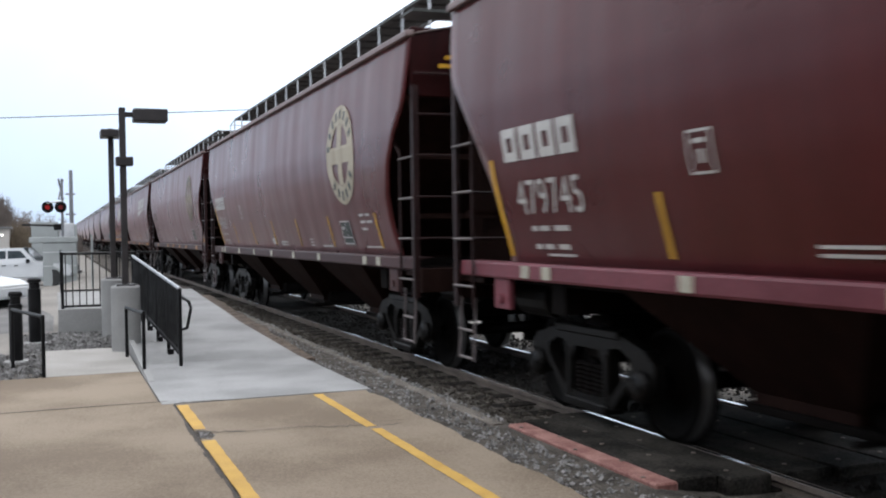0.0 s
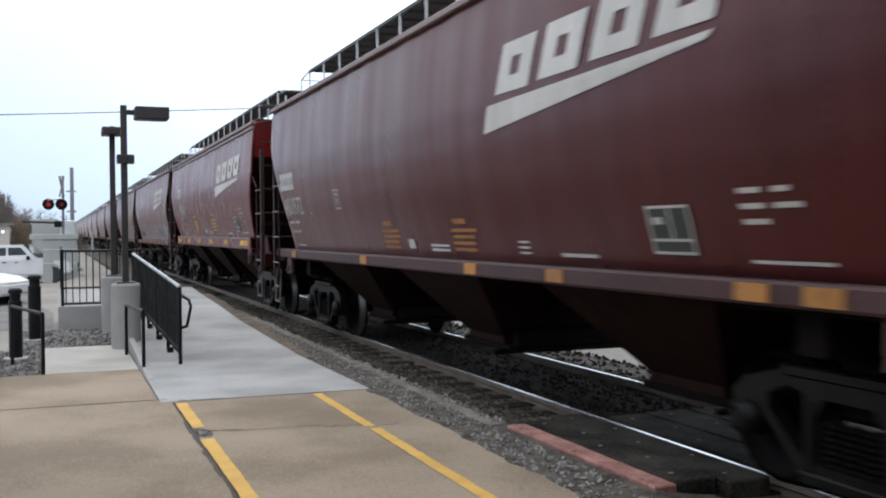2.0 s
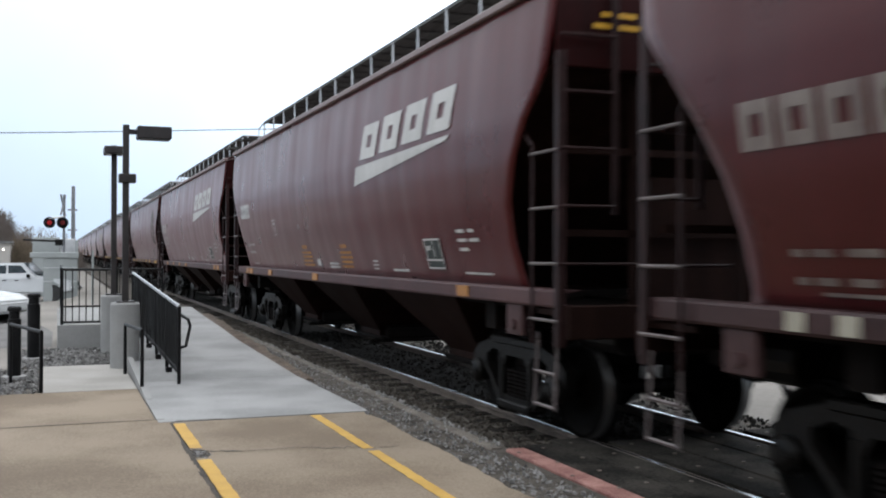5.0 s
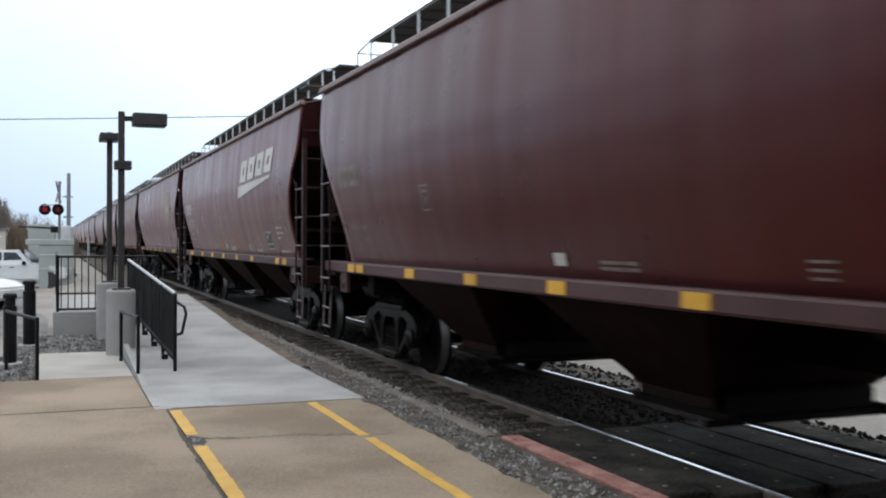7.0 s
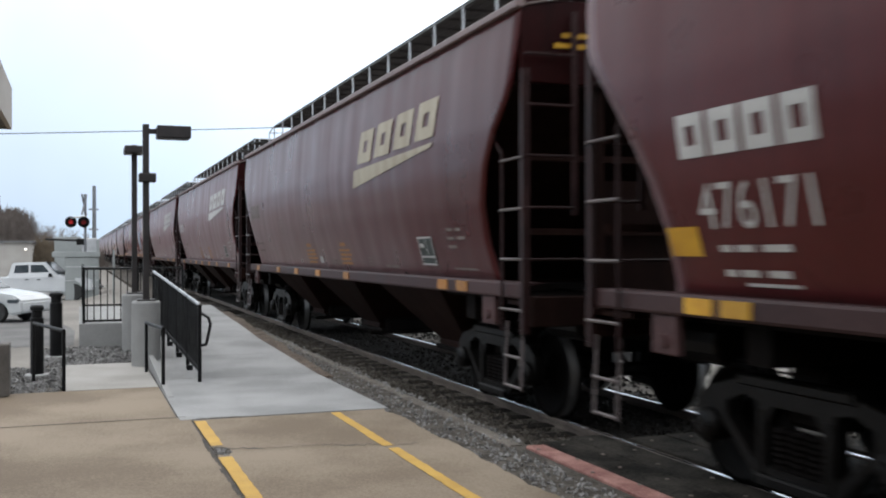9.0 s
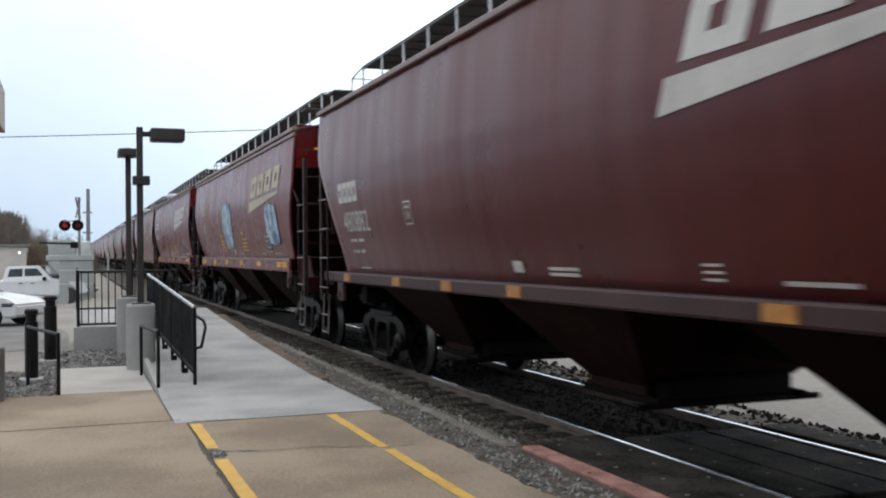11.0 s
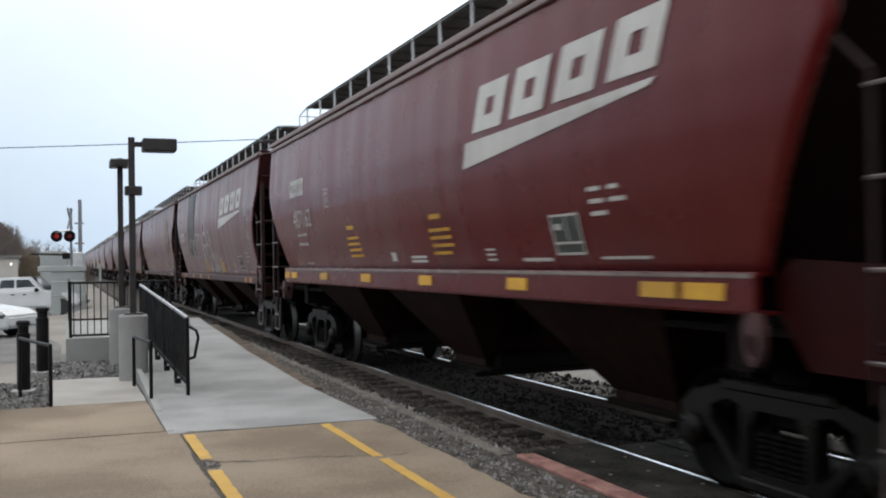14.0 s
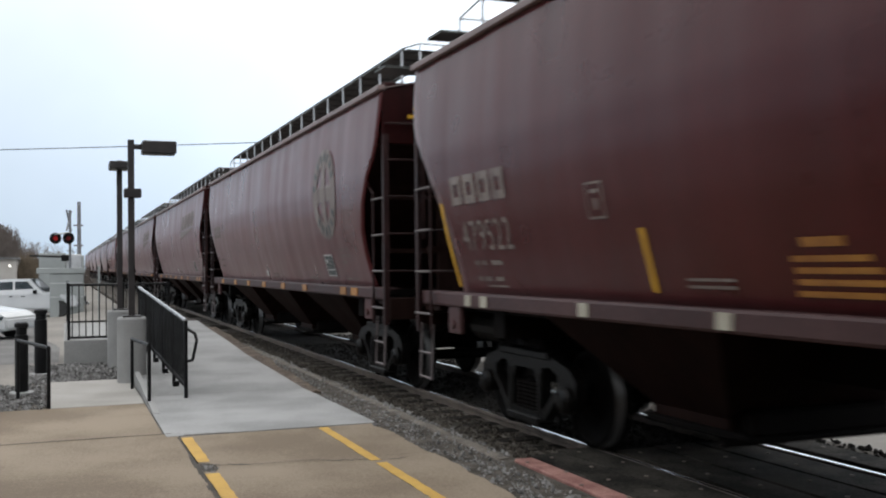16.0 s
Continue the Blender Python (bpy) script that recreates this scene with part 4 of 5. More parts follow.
def round_logo(base, material, n):
    """A disc with a cross: ring, cross arms and quarter fields."""
    y, z = ROUND.get(n, -5.2), 2.82
    bm = bmesh.new()
    disc(bm, y, z, 0.44, 0.70)
    ring = part("logo_ring", bm, material, base, "pale round logo ring")
    bm = bmesh.new()
    bar(bm, y + 0.44, z - 0.12, 0.88, 0.24)
    bar(bm, y + 0.11, z + 0.12, 0.22, 0.31)
    bar(bm, y + 0.11, z - 0.43, 0.22, 0.31)
    part("logo_cross", bm, material, base, "pale cross within the round logo")
    for k in range(18):
        a = radians(20 * k + 8)
        cy, cz = y - 0.575 * math.cos(a), z + 0.575 * math.sin(a)
        if k not in (9, 10, 0, 17):
            bm = bmesh.new()
            q = [(0.066, 0.044), (-0.066, 0.044), (-0.066, -0.044), (0.066, -0.044)]
            f = [on_side(cy - (u * math.cos(a) - v * math.sin(a)), cz + u * math.sin(a) + v * math.cos(a), 0.010) for u, v in q]
            bm.faces.new([bm.verts.new(p) for p in f])
            part("logo_bar", bm, M_DATA, ring, "dark bar on the round logo")


def car_marks(base, n, logo, digits, material, marks, stripes, straight, warn):
    rng = random.Random(100 + n)
    low = 1.66 if straight else 1.46
    lead, q, pan = LEAD.get(n, 6.6), PLATE.get(n, 3.4), PANEL.get(n, -4.65)
    # reporting mark as blocks, number under it
    serif = n in SERIF
    zb, zn, step = (2.33, 1.86, 0.345) if serif else ((2.86, 2.32, 0.26) if straight else (2.46, 2.03, 0.26))
    w, t = step * 0.84, step * 0.27
    for i in range(4):
        bm = bmesh.new()
        y = lead - step * i
        bar(bm, y, zb, t, 0.29)
        bar(bm, y - w + t, zb, t, 0.29)
        bar(bm, y - t, zb, w - 2 * t, 0.08)
        bar(bm, y - t, zb + 0.21, w - 2 * t, 0.08)
        part("mark_block", bm, material, base, "pale reporting mark block")
    if digits:
        number(digits, lead - 0.11, zn, 0.43 if serif else 0.42, material, base, "pale painted car number", 0.88 if serif else 0.98)
    words = [(lead - 0.45, low + 0.03, 0.5, 0.022)]
    for z, last in ((zn - 0.15, 0.26), (zn - 0.31, 0.2)):
        words += [(lead - 0.26, z, 0.11, 0.045), (lead - 0.42, z, 0.17, 0.045), (lead - 0.68, z, last, 0.045)]
    for word in words:
        bm = bmesh.new()
        bar(bm, *word)
        part("weight_lettering", bm, material, base, "small pale lettering bar")
    # small framed plate
    bm = bmesh.new()
    for y, z, w, h in ((q, 2.06, 0.26, 0.018), (q, 2.33, 0.26, 0.018), (q, 2.06, 0.018, 0.27), (q - 0.242, 2.06, 0.018, 0.27), (q - 0.06, 2.26, 0.13, 0.03), (q - 0.11, 2.13, 0.05, 0.09)):
        bar(bm, y, z + (0.5 if straight else 0), w, h)
    part("plate_mark", bm, material, base, "small pale outlined box")
    # data panel
    dim = 0.72 if straight else 1.04
    bm = bmesh.new()
    bar(bm, pan, low + 0.09, 0.50, 0.34)
    panel = part("data_panel", bm, M_DATA, base, "black data panel")
    bm = bmesh.new()
    for y, z, w, h in ((pan, low + 0.09, 0.50, 0.02), (pan, low + 0.41, 0.50, 0.02), (pan, low + 0.09, 0.022, 0.34), (pan - 0.478, low + 0.09, 0.022, 0.34), (pan - 0.260, low + 0.19, 0.02, 0.23), (pan, low + 0.18, 0.5, 0.02), (pan - 0.060, low + 0.30, 0.12, 0.05)):
        quad = [on_side(a, b, 0.011) for a, b in ((y, z), (y - w, z), (y - w, z + h), (y, z + h))]
        bm.faces.new([bm.verts.new(p) for p in quad])
    part("panel_frame", bm, M_WHITE, panel, "white frame of the data panel")
    rise = low + (0.58 if straight else 0.48)
    for k, (w0, w1) in enumerate(((0.20, 0.16), (0.22, 0.24), (0.24, 0.0))):
        for y, w in ((pan - dim, w0), (pan - dim - 0.30, w1)):
            if w:
                bm = bmesh.new()
                bar(bm, y, rise - 0.095 * k, w, 0.034)
                part("dimension_text", bm, material, base, "small pale lettering bar")
    bm = bmesh.new()
    bar(bm, pan - dim, low + 0.05, 0.7, 0.022)
    part("dimension_text", bm, material, base, "thin pale lettering bar")
    bm = bmesh.new()
    bar(bm, -3.3, low + 0.04, 0.6, 0.03)
    part("stencil_mark", bm, material, base, "pale stencil bar")
    bm = bmesh.new()
    bar(bm, -2.5, low + 0.10, 0.22, 0.02)
    bar(bm, -2.5, low + 0.05, 0.22, 0.02)
    bar(bm, -2.5, low + 0.15, 0.22, 0.02)
    part("stencil_mark", bm, material, base, "small pale stencil bars")
    bm = bmesh.new()
    bar(bm, 0.55, low + 0.06, 0.20, 0.11)
    part("white_label", bm, M_WHITE, base, "small white label")
    bm = bmesh.new()
    bar(bm, -0.2, low + 0.09, 0.55, 0.03)
    bar(bm, -0.2, low + 0.04, 0.55, 0.03)
    part("stencil_mark", bm, material, base, "pale stencil bars")
    if n in STAMP:
        bm = bmesh.new()
        disc(bm, pan + STAMP[n], low + 0.26, 0.115, 0.145)
        part("round_stamp", bm, material, base, "small pale ring stamp beside the data panel")
    for y, w in {0: ((2.72, 0.5),), 20: ((2.57, 0.52),), 5: ((2.18, 0.38),)}.get(n, ()):
        for k in range(3 if n == 5 else 2):
            bm = bmesh.new()
            bar(bm, y, low + 0.08 + 0.05 * k, w, 0.022)
            part("stencil_mark", bm, material, base, "thin pale stencil bar")
    if warn:
        for y0 in ((2.45, -1.0) if straight else (1.5, -1.55 if n == 19 else -0.9)):
            bm = bmesh.new()
            title, first, gap = (low + 0.52, low + 0.38, 0.085) if straight else (low + 0.34, low + 0.255, 0.068)
            bar(bm, y0 - 0.12, title, 0.34, 0.055)
            for k in range(4):
                bar(bm, y0 - 0.03 * rng.random(), first - gap * k, 0.58 + 0.12 * rng.random(), 0.036)
            part("warning_lettering", bm, M_YELLOW_MARK if straight or n == 19 else M_ORANGE_MARK, base, "yellow warning lettering bars")
    # reflectors on the sill
    z0, z1 = (1.44, 1.55) if straight else (1.29, 1.40)
    spread = ((6.62, 0.2), (6.05, 0.2), (3.9, 0.22), (1.55, 0.22), (-0.85, 0.21), (-3.3, 0.21), (-5.6, 0.22), (-6.12, 0.22)) if straight else tuple((y, 0.15) for y in (6.3, 5.9, 3.9, 2.1, 0.3, -1.6, -3.4, -5.9, -6.5))
    for y, w in spread:
        if marks is M_ORANGE_MARK and rng.random() < 0.2:
            continue
        bm = bmesh.new()
        box(bm, -1.512, -1.499, y - w, y + w if marks is not M_PALE_MARK else y, z0, z1)
        part("reflector", bm, marks, base, "reflector on the sill")
    if stripes:
        bm = bmesh.new()
        decal(bm, [(6.80, 2.37), (6.72, 2.37), (6.70, 1.48), (6.78, 1.48)])
        part("yellow_stripe", bm, M_YELLOW_MARK, base, "upright yellow reflective stripe")
        if n == 20:
            bm = bmesh.new()
            decal(bm, [(-6.71, 2.35), (-6.79, 2.35), (-6.79, 1.5), (-6.71, 1.5)])
            part("yellow_stripe", bm, M_YELLOW_MARK, base, "upright yellow reflective stripe")
        for y in STRIPES[n]:
            bm = bmesh.new()
            decal(bm, [(y + 0.04, 1.97), (y - 0.03, 1.97), (y - 0.03, 1.50), (y + 0.04, 1.50)])
            part("yellow_stripe", bm, M_YELLOW_MARK, base, "upright yellow reflective stripe")


def ribbon(bm, points, width, lift=0.009):
    """A sprayed line along (y, z) points."""
    prev = None
    for i, (y, z) in enumerate(points):
        a, b = points[max(i - 1, 0)], points[min(i + 1, len(points) - 1)]
        d = Vector((b[0] - a[0], b[1] - a[1]))
        d = d.normalized() if d.length else Vector((1, 0))
        nrm = Vector((-d.y, d.x)) * width / 2
        pair = [bm.verts.new(on_side(y + k * nrm.x, max(1.46, z + k * nrm.y), lift)) for k in (-1, 1)]
        if prev:
            bm.faces.new((prev[0], pair[0], pair[1], prev[1]))
        prev = pair


def scrawl(base, y0, z0, w, h, count, width, material, seed, name="graffiti"):
    """Loops and strokes with no letters in them."""
    rng = random.Random(seed)
    for k in range(count):
        bm = bmesh.new()
        cy = y0 - w * (k + 0.5) / count + rng.uniform(-0.1, 0.1)
        ry, rz = w / count * rng.uniform(0.5, 1.0), h * rng.uniform(0.25, 0.5)
        cz = z0 + h * rng.uniform(0.35, 0.6)
        a0, span = rng.uniform(0, 6.28), rng.uniform(3.2, 5.8)
        ribbon(bm, [(cy + ry * math.cos(a0 + span * i / 22), cz + rz * math.sin(a0 + span * i / 22) + 0.04 * math.sin(i)) for i in range(23)], width)
        if rng.random() < 0.6:
            ribbon(bm, [(cy + ry * 0.4, z0 + h * rng.uniform(0, 0.3)), (cy, z0 + h * rng.uniform(0.3, 0.6)), (cy - ry * 0.6, z0 + h * rng.uniform(0.5, 1.0))], width)
        part(name, bm, material, base, "sprayed looping graffiti stroke")


# rounded outline strokes: one foot (y, z), the other foot, crest
ARCHES = (
    (4.40, 1.48, 3.48, 1.94, 2.46), (3.50, 1.80, 2.33, 1.50, 2.44), (3.45, 1.95, 2.95, 1.70, 2.08), (2.85, 2.25, 2.06, 2.40, 2.62),
    (2.10, 2.35, 1.16, 1.84, 2.58), (2.06, 2.38, 1.76, 1.50, 2.40), (1.25, 1.70, 0.71, 1.48, 1.97), (1.20, 1.80, 0.58, 1.97, 2.26),
    (0.93, 2.15, 0.12, 2.18, 2.62), (0.60, 1.95, -0.69, 1.48, 2.26), (0.13, 1.55, -0.42, 1.85, 1.94),
)
CROWN = ((0.16, 2.38, -0.15, 2.46, 2.69), (-0.12, 2.42, -0.52, 2.30, 2.62), (-0.26, 2.18, -0.62, 2.24, 2.42), (-0.55, 2.30, -0.62, 2.72, 2.58))


def sprayed_outline(base):
    """Bubble-like outlines sprayed along the side, with no letters in them."""
    for width, strokes in ((0.045, ARCHES), (0.038, CROWN)):
        for y0, z0, y1, z1, top in strokes:
            bm = bmesh.new()
            pts = []
            for i in range(25):
                u = i / 24
                rise = math.sin(math.pi * u) ** 0.65
                flat = z0 + (z1 - z0) * u
                pts.append((y0 + (y1 - y0) * (1 - math.cos(math.pi * u)) / 2 + 0.015 * math.sin(9 * u + y0), flat + (top - (z0 + z1) / 2) * rise))
            ribbon(bm, pts, width)
            part("graffiti", bm, M_WHITE, base, "sprayed white rounded outline")


def patch(base, y, z, ry, rz, material, seed, label):
    bm = bmesh.new()
    n = 28
    centre = bm.verts.new(on_side(y, z, 0.011))
    rings = []
    for f in (0.35, 0.7, 1.0):
        rings.append([bm.verts.new(on_side(y - ry * f * 0.86 * math.copysign(abs(math.cos(a)) ** 0.6, math.cos(a)) * (1 + 0.25 * noise.noise((2 * math.cos(a), 2 * math.sin(a), seed))),
                                           z + rz * f * 0.86 * math.copysign(abs(math.sin(a)) ** 0.6, math.sin(a)) * (1 + 0.3 * noise.noise((3 * math.cos(a), 3 * math.sin(a), seed + 9))), 0.011)) for a in [2 * math.pi * i / n for i in range(n)]])
    for i in range(n):
        bm.faces.new((centre, rings[0][i], rings[0][(i + 1) % n]))
        for a, b in zip(rings, rings[1:]):
            bm.faces.new((a[i], b[i], b[(i + 1) % n], a[(i + 1) % n]))
    part("graffiti_patch", bm, material, base, label)


# logo, number, paint, reflectors, stripes, straight ends, warning lettering
FLEET = [
    ("round", "479745", M_WHITE, M_PALE_MARK, 2, False, False),
    ("round", "476811", M_WHITE, M_PALE_MARK, 2, False, False),
    ("worn", "470831", M_FADED, M_ORANGE_MARK, 0, False, False),
    ("slant", "481972", M_WHITE, M_ORANGE_MARK, 0, False, True),
    ("slant", "487884", M_WHITE, M_YELLOW_MARK, 0, True, True),
    ("slant", "481565", M_WHITE, M_ORANGE_MARK, 0, False, False),
    ("round", "", M_FADED, M_PALE_MARK, 0, False, False),
    ("slant", "", M_WHITE, M_ORANGE_MARK, 0, False, True),
    ("slant", "482520", M_WHITE, M_ORANGE_MARK, 0, False, False),
    ("faint", "", M_FADED, M_YELLOW_MARK, 0, False, False),
    ("slant", "480743", M_WHITE, M_YELLOW_MARK, 0, False, True),
    ("round", "476171", M_WHITE, M_YELLOW_MARK, 0, False, False),
    ("cream", "", M_FADED, M_ORANGE_MARK, 0, False, True),
    ("slant", "", M_WHITE, M_ORANGE_MARK, 0, False, True),
    ("slant", "480882", M_WHITE, M_ORANGE_MARK, 0, False, False),
    ("cream", "488151", M_CREAM, M_YELLOW_MARK, 0, True, True),
    ("slant", "488747", M_WHITE, M_YELLOW_MARK, 0, True, True),
    ("cream", "480514", M_CREAM, M_YELLOW_MARK, 0, False, True),
    ("slant", "487162", M_WHITE, M_YELLOW_MARK, 0, True, True),
    ("slant", "483361", M_WHITE, M_ORANGE_MARK, 0, False, True),
    ("worn", "479522", M_FADED, M_PALE_MARK, 2, False, True),
    ("faint", "", M_FADED, M_ORANGE_MARK, 0, False, False),
    ("slant", "", M_FADED, M_ORANGE_MARK, 0, False, False),
]
CARS = []
# where marks begin along the side, car by car
LEAD = {0: 6.47, 3: 6.90, 5: 6.58, 8: 6.68, 11: 6.40, 15: 5.90, 16: 6.43, 18: 5.80, 20: 6.45, 14: 6.4, 4: 5.7}
SERIF = (0, 1, 2, 6, 11, 20)
PLATE = {15: 2.54, 10: 3.6, 0: 3.72, 5: 3.03, 20: 3.67}
ROUND = {20: -5.6, 6: -5.85, 9: -5.87, 11: -5.10}
SLANT = {16: 0.39, 3: 0.25, 12: 0.04, 15: -0.14}
STAMP = {2: -0.68, 8: 0.20, 11: 0.20, 17: 0.20}
PANEL = {3: -4.72, 5: -4.90, 11: -4.51, 12: -4.93, 15: -4.15, 16: -4.24, 18: -4.0}
SET_BACK = {0: 0.15, 1: 0.13, 5: 0.15, 6: 0.19, 8: 0.13, 9: 0.13, 11: 0.19, 12: 0.2, 15: 0.1, 16: 0.14, 18: 0.15, 19: 0.1, 20: 0.25}
STRIPES = {0: (4.15, 1.9, -0.3, -2.4, -4.6), 1: (4.55, 2.40, 0.26, -1.82, -4.0, -6.4), 20: (2.97, -3.2, -4.9)}


def train():
    protos = {}
    for n in range(32):
        logo, digits, paint, marks, stripes, straight, warn = FLEET[n] if n < len(FLEET) else ("slant" if n % 3 else "faint", "", M_FADED, M_ORANGE_MARK, 0, n % 5 == 0, False)
        if straight in protos:
            car = copy_thing(protos[straight], pose(XC, 0, 0))
        else:
            car = hopper_car(straight)
            protos[straight] = None
            CARS.append((n, car))
            protos[straight] = car
            continue
        CARS.append((n, car))
    for n, car in CARS:
        logo, digits, paint, marks, stripes, straight, warn = FLEET[n] if n < len(FLEET) else ("slant" if n % 3 else "faint", "", M_FADED, M_ORANGE_MARK, 0, n % 5 == 0, False)
        plain = set(car.children)
        if logo == "round":
            round_logo(car, M_CREAM, n)
        elif logo == "worn":
            round_logo(car, M_CREAM_WORN, n)
        elif logo == "faint":
            round_logo(car, M_FADED, n)
        else:
            slanted_logo(car, (M_CREAM_WORN if n == 17 else M_CREAM) if logo == "cream" else (M_WHITE if paint is M_WHITE else M_FADED), n)
        car_marks(car, n, logo, digits, paint, marks, stripes, straight, warn)
        if n == 0:
            for piece in plain:
                if piece.name.startswith(("side_sill", "jacking_bracket")):
                    piece.material_slots[0].link = "OBJECT"
                    piece.material_slots[0].material = M_SILL_RED
        if n == 5:
            scrawl(car, 4.05, 1.74, 1.1, 0.40, 5, 0.035, M_WHITE, 3)
            scrawl(car, -1.3, 1.72, 1.5, 0.42, 6, 0.03, M_WHITE, 4)
            scrawl(car, -3.2, 1.62, 1.1, 0.24, 9, 0.05, M_SPRAY_TEAL, 5)
            scrawl(car, -5.35, 1.5, 0.5, 0.6, 6, 0.05, M_WHITE, 6)
            patch(car, 4.9, 1.72, 1.3, 0.13, M_GREY_PATCH, 3, "grey overpainted patch")
        if n == 15:
            patch(car, 0.90, 2.46, 0.86, 0.68, M_SPRAY_BLUE, 5, "blue and white sprayed patch")
            patch(car, -5.15, 2.30, 0.74, 0.50, M_SPRAY_BLUE, 8, "blue and white sprayed patch")
            scrawl(car, 1.6, 1.95, 1.4, 1.0, 9, 0.03, M_WHITE, 15)
            scrawl(car, 1.5, 2.0, 1.2, 0.95, 5, 0.04, M_SPRAY_DEEP, 18)
            scrawl(car, -4.55, 1.95, 1.1, 0.7, 8, 0.03, M_WHITE, 16)
            scrawl(car, -4.6, 2.0, 1.0, 0.6, 4, 0.035, M_SPRAY_DEEP, 19)
        if n == 19:
            bm = bmesh.new()
            for z0, z1 in ((2.0, 2.6), (2.6, 3.2), (3.2, 3.9)):
                decal(bm, [(4.5, z0), (2.85, z0), (2.85, z1), (4.5, z1)])
            part("grey_patch", bm, M_GREY_PATCH, car, "grey primer panel on the side")
            sprayed_outline(car)
            scrawl(car, -0.5, 1.48, 1.1, 0.62, 5, 0.028, M_WHITE, 12)
        if n == 11:
            bm = bmesh.new()
            bar(bm, 6.71, 1.68, 0.36, 0.20)
            part("yellow_patch", bm, M_YELLOW_MARK, car, "yellow painted patch")
        if n == 2:
            bm = bmesh.new()
            bar(bm, -6.60, 1.50, 0.28, 0.19)
            part("orange_patch", bm, M_ORANGE_MARK, car, "orange painted patch")
        for mark in set(car.children) - plain:
            mark.location.y = SET_BACK.get(n, 0.1)


train()


# ---- things on the platform ----
def pedestal_light(x, y, top, reach, head, box_z):
    """A square dark post with a shoebox lamp, on a cast concrete pedestal."""
    base = root("platform_light", pose(x, y, 0), label="dark bronze lamp post on a round concrete pedestal", category="lamp post", group="platform lights")
    bm = bmesh.new()
    lathe(bm, [(0.205, 0.0), (0.205, 0.97), (0.19, 1.0), (0.05, 1.005)], (0, 0, 0), "z", 32)
    part("pedestal", bm, M_PEDESTAL, base, "round cast concrete pedestal", smooth=False)
    bm = bmesh.new()
    box(bm, -0.045, 0.045, -0.045, 0.045, 1.0, top, 0.006)
    part("post", bm, M_POST, base)
    bm = bmesh.new()
    box(bm, -0.13, 0.13, -0.13, 0.13, 1.0, 1.025, 0.005)
    part("base_plate", bm, M_POST, base)
    bm = bmesh.new()
    z = top - 0.10
    if reach > 0:
        box(bm, 0.04, reach, -0.03, 0.03, z - 0.035, z + 0.035)
        part("arm", bm, M_POST, base)
        bm = bmesh.new()
        box(bm, reach, reach + head, -0.17, 0.17, z - 0.10, z + 0.08, 0.012)
    else:
        box(bm, -0.17, 0.14, -0.35, 0.20, z - 0.06, z + 0.06, 0.012)
    lamp = part("lamp_head", bm, M_POST, base, "dark box lamp head")
    bm = bmesh.new()
    box(bm, (reach + 0.04) if reach > 0 else -0.13, (reach + head - 0.04) if reach > 0 else 0.1, -0.13, 0.13, z - (0.106 if reach > 0 else 0.066), z - (0.10 if reach > 0 else 0.06))
    part("lens", bm, M_GLASS, lamp)
    if box_z:
        bm = bmesh.new()
        box(bm, -0.10, 0.14, -0.09, 0.09, box_z - 0.065, box_z + 0.065, 0.01)
        part("camera_box", bm, M_POST, base, "small dark box fixed to the post")


def ramp_railing():
    base = root("ramp_railing", label="black steel picket railing with a hand rail beside the concrete ramp", category="railing")
    ya, yb = 12.82, 18.4

    def at(f, h):
        y = ya + (yb - ya) * f
        return (1.44 - 0.18 * f, y, 1.04 + 0.32 * f + h)

    bm = bmesh.new()
    tube(bm, at(0, 0), at(1, 0), 0.024, 10)
    # the glint on the top rail is in the material
    part("top_rail", bm, M_RAIL_GLINT, base, "top rail with the sky's glint put into its pale steel colour")
    bm = bmesh.new()
    tube(bm, at(0, -0.80), at(1, -0.80), 0.02, 8)
    part("bottom_rail", bm, M_BLACK, base)
    for i in range(6):
        f = i / 5
        x, y, z = at(f, 0)
        bm = bmesh.new()
        tube(bm, (x, y, z), (x, y, z - 1.05), 0.024, 8)
        part("post", bm, M_BLACK, base)
    bm = bmesh.new()
    box(bm, -0.012, 0.012, -0.016, 0.016, -0.86, 0)
    first = part("picket", bm, M_BLACK, base)
    me = first.data
    first.matrix_basis = pose(*at(0.02, 0))
    for i in range(1, 84):
        shared("picket", me, base, pose(*at(0.02 + 0.96 * i / 83, 0)))
    bm = bmesh.new()
    pts = [Vector(at(f, -0.16)) + Vector((0.10, 0, 0)) for f in (-0.012, 1)]
    tube(bm, pts[0], pts[1], 0.019, 8)
    a = pts[0]
    tube(bm, a, a + Vector((0.02, -0.04, -0.08)), 0.019, 8)
    tube(bm, a + Vector((0.02, -0.04, -0.08)), a + Vector((-0.03, -0.02, -0.33)), 0.019, 8)
    tube(bm, a + Vector((-0.03, -0.02, -0.33)), Vector(at(0, -0.52)), 0.019, 8)
    tube(bm, a, Vector(at(0, -0.10)), 0.015, 8)
    part("hand_rail", bm, M_BLACK, base, "black return-end hand rail")
    for f in (0.15, 0.35, 0.55, 0.75):
        bm = bmesh.new()
        box(bm, *[v for c in zip((Vector(at(f, -0.97)) - Vector((0.05, 0.03, 0))), (Vector(at(f, -0.97)) + Vector((0.03, 0.03, 0.07)))) for v in c], 0.005)
        part("bracket", bm, M_BLACK, base)


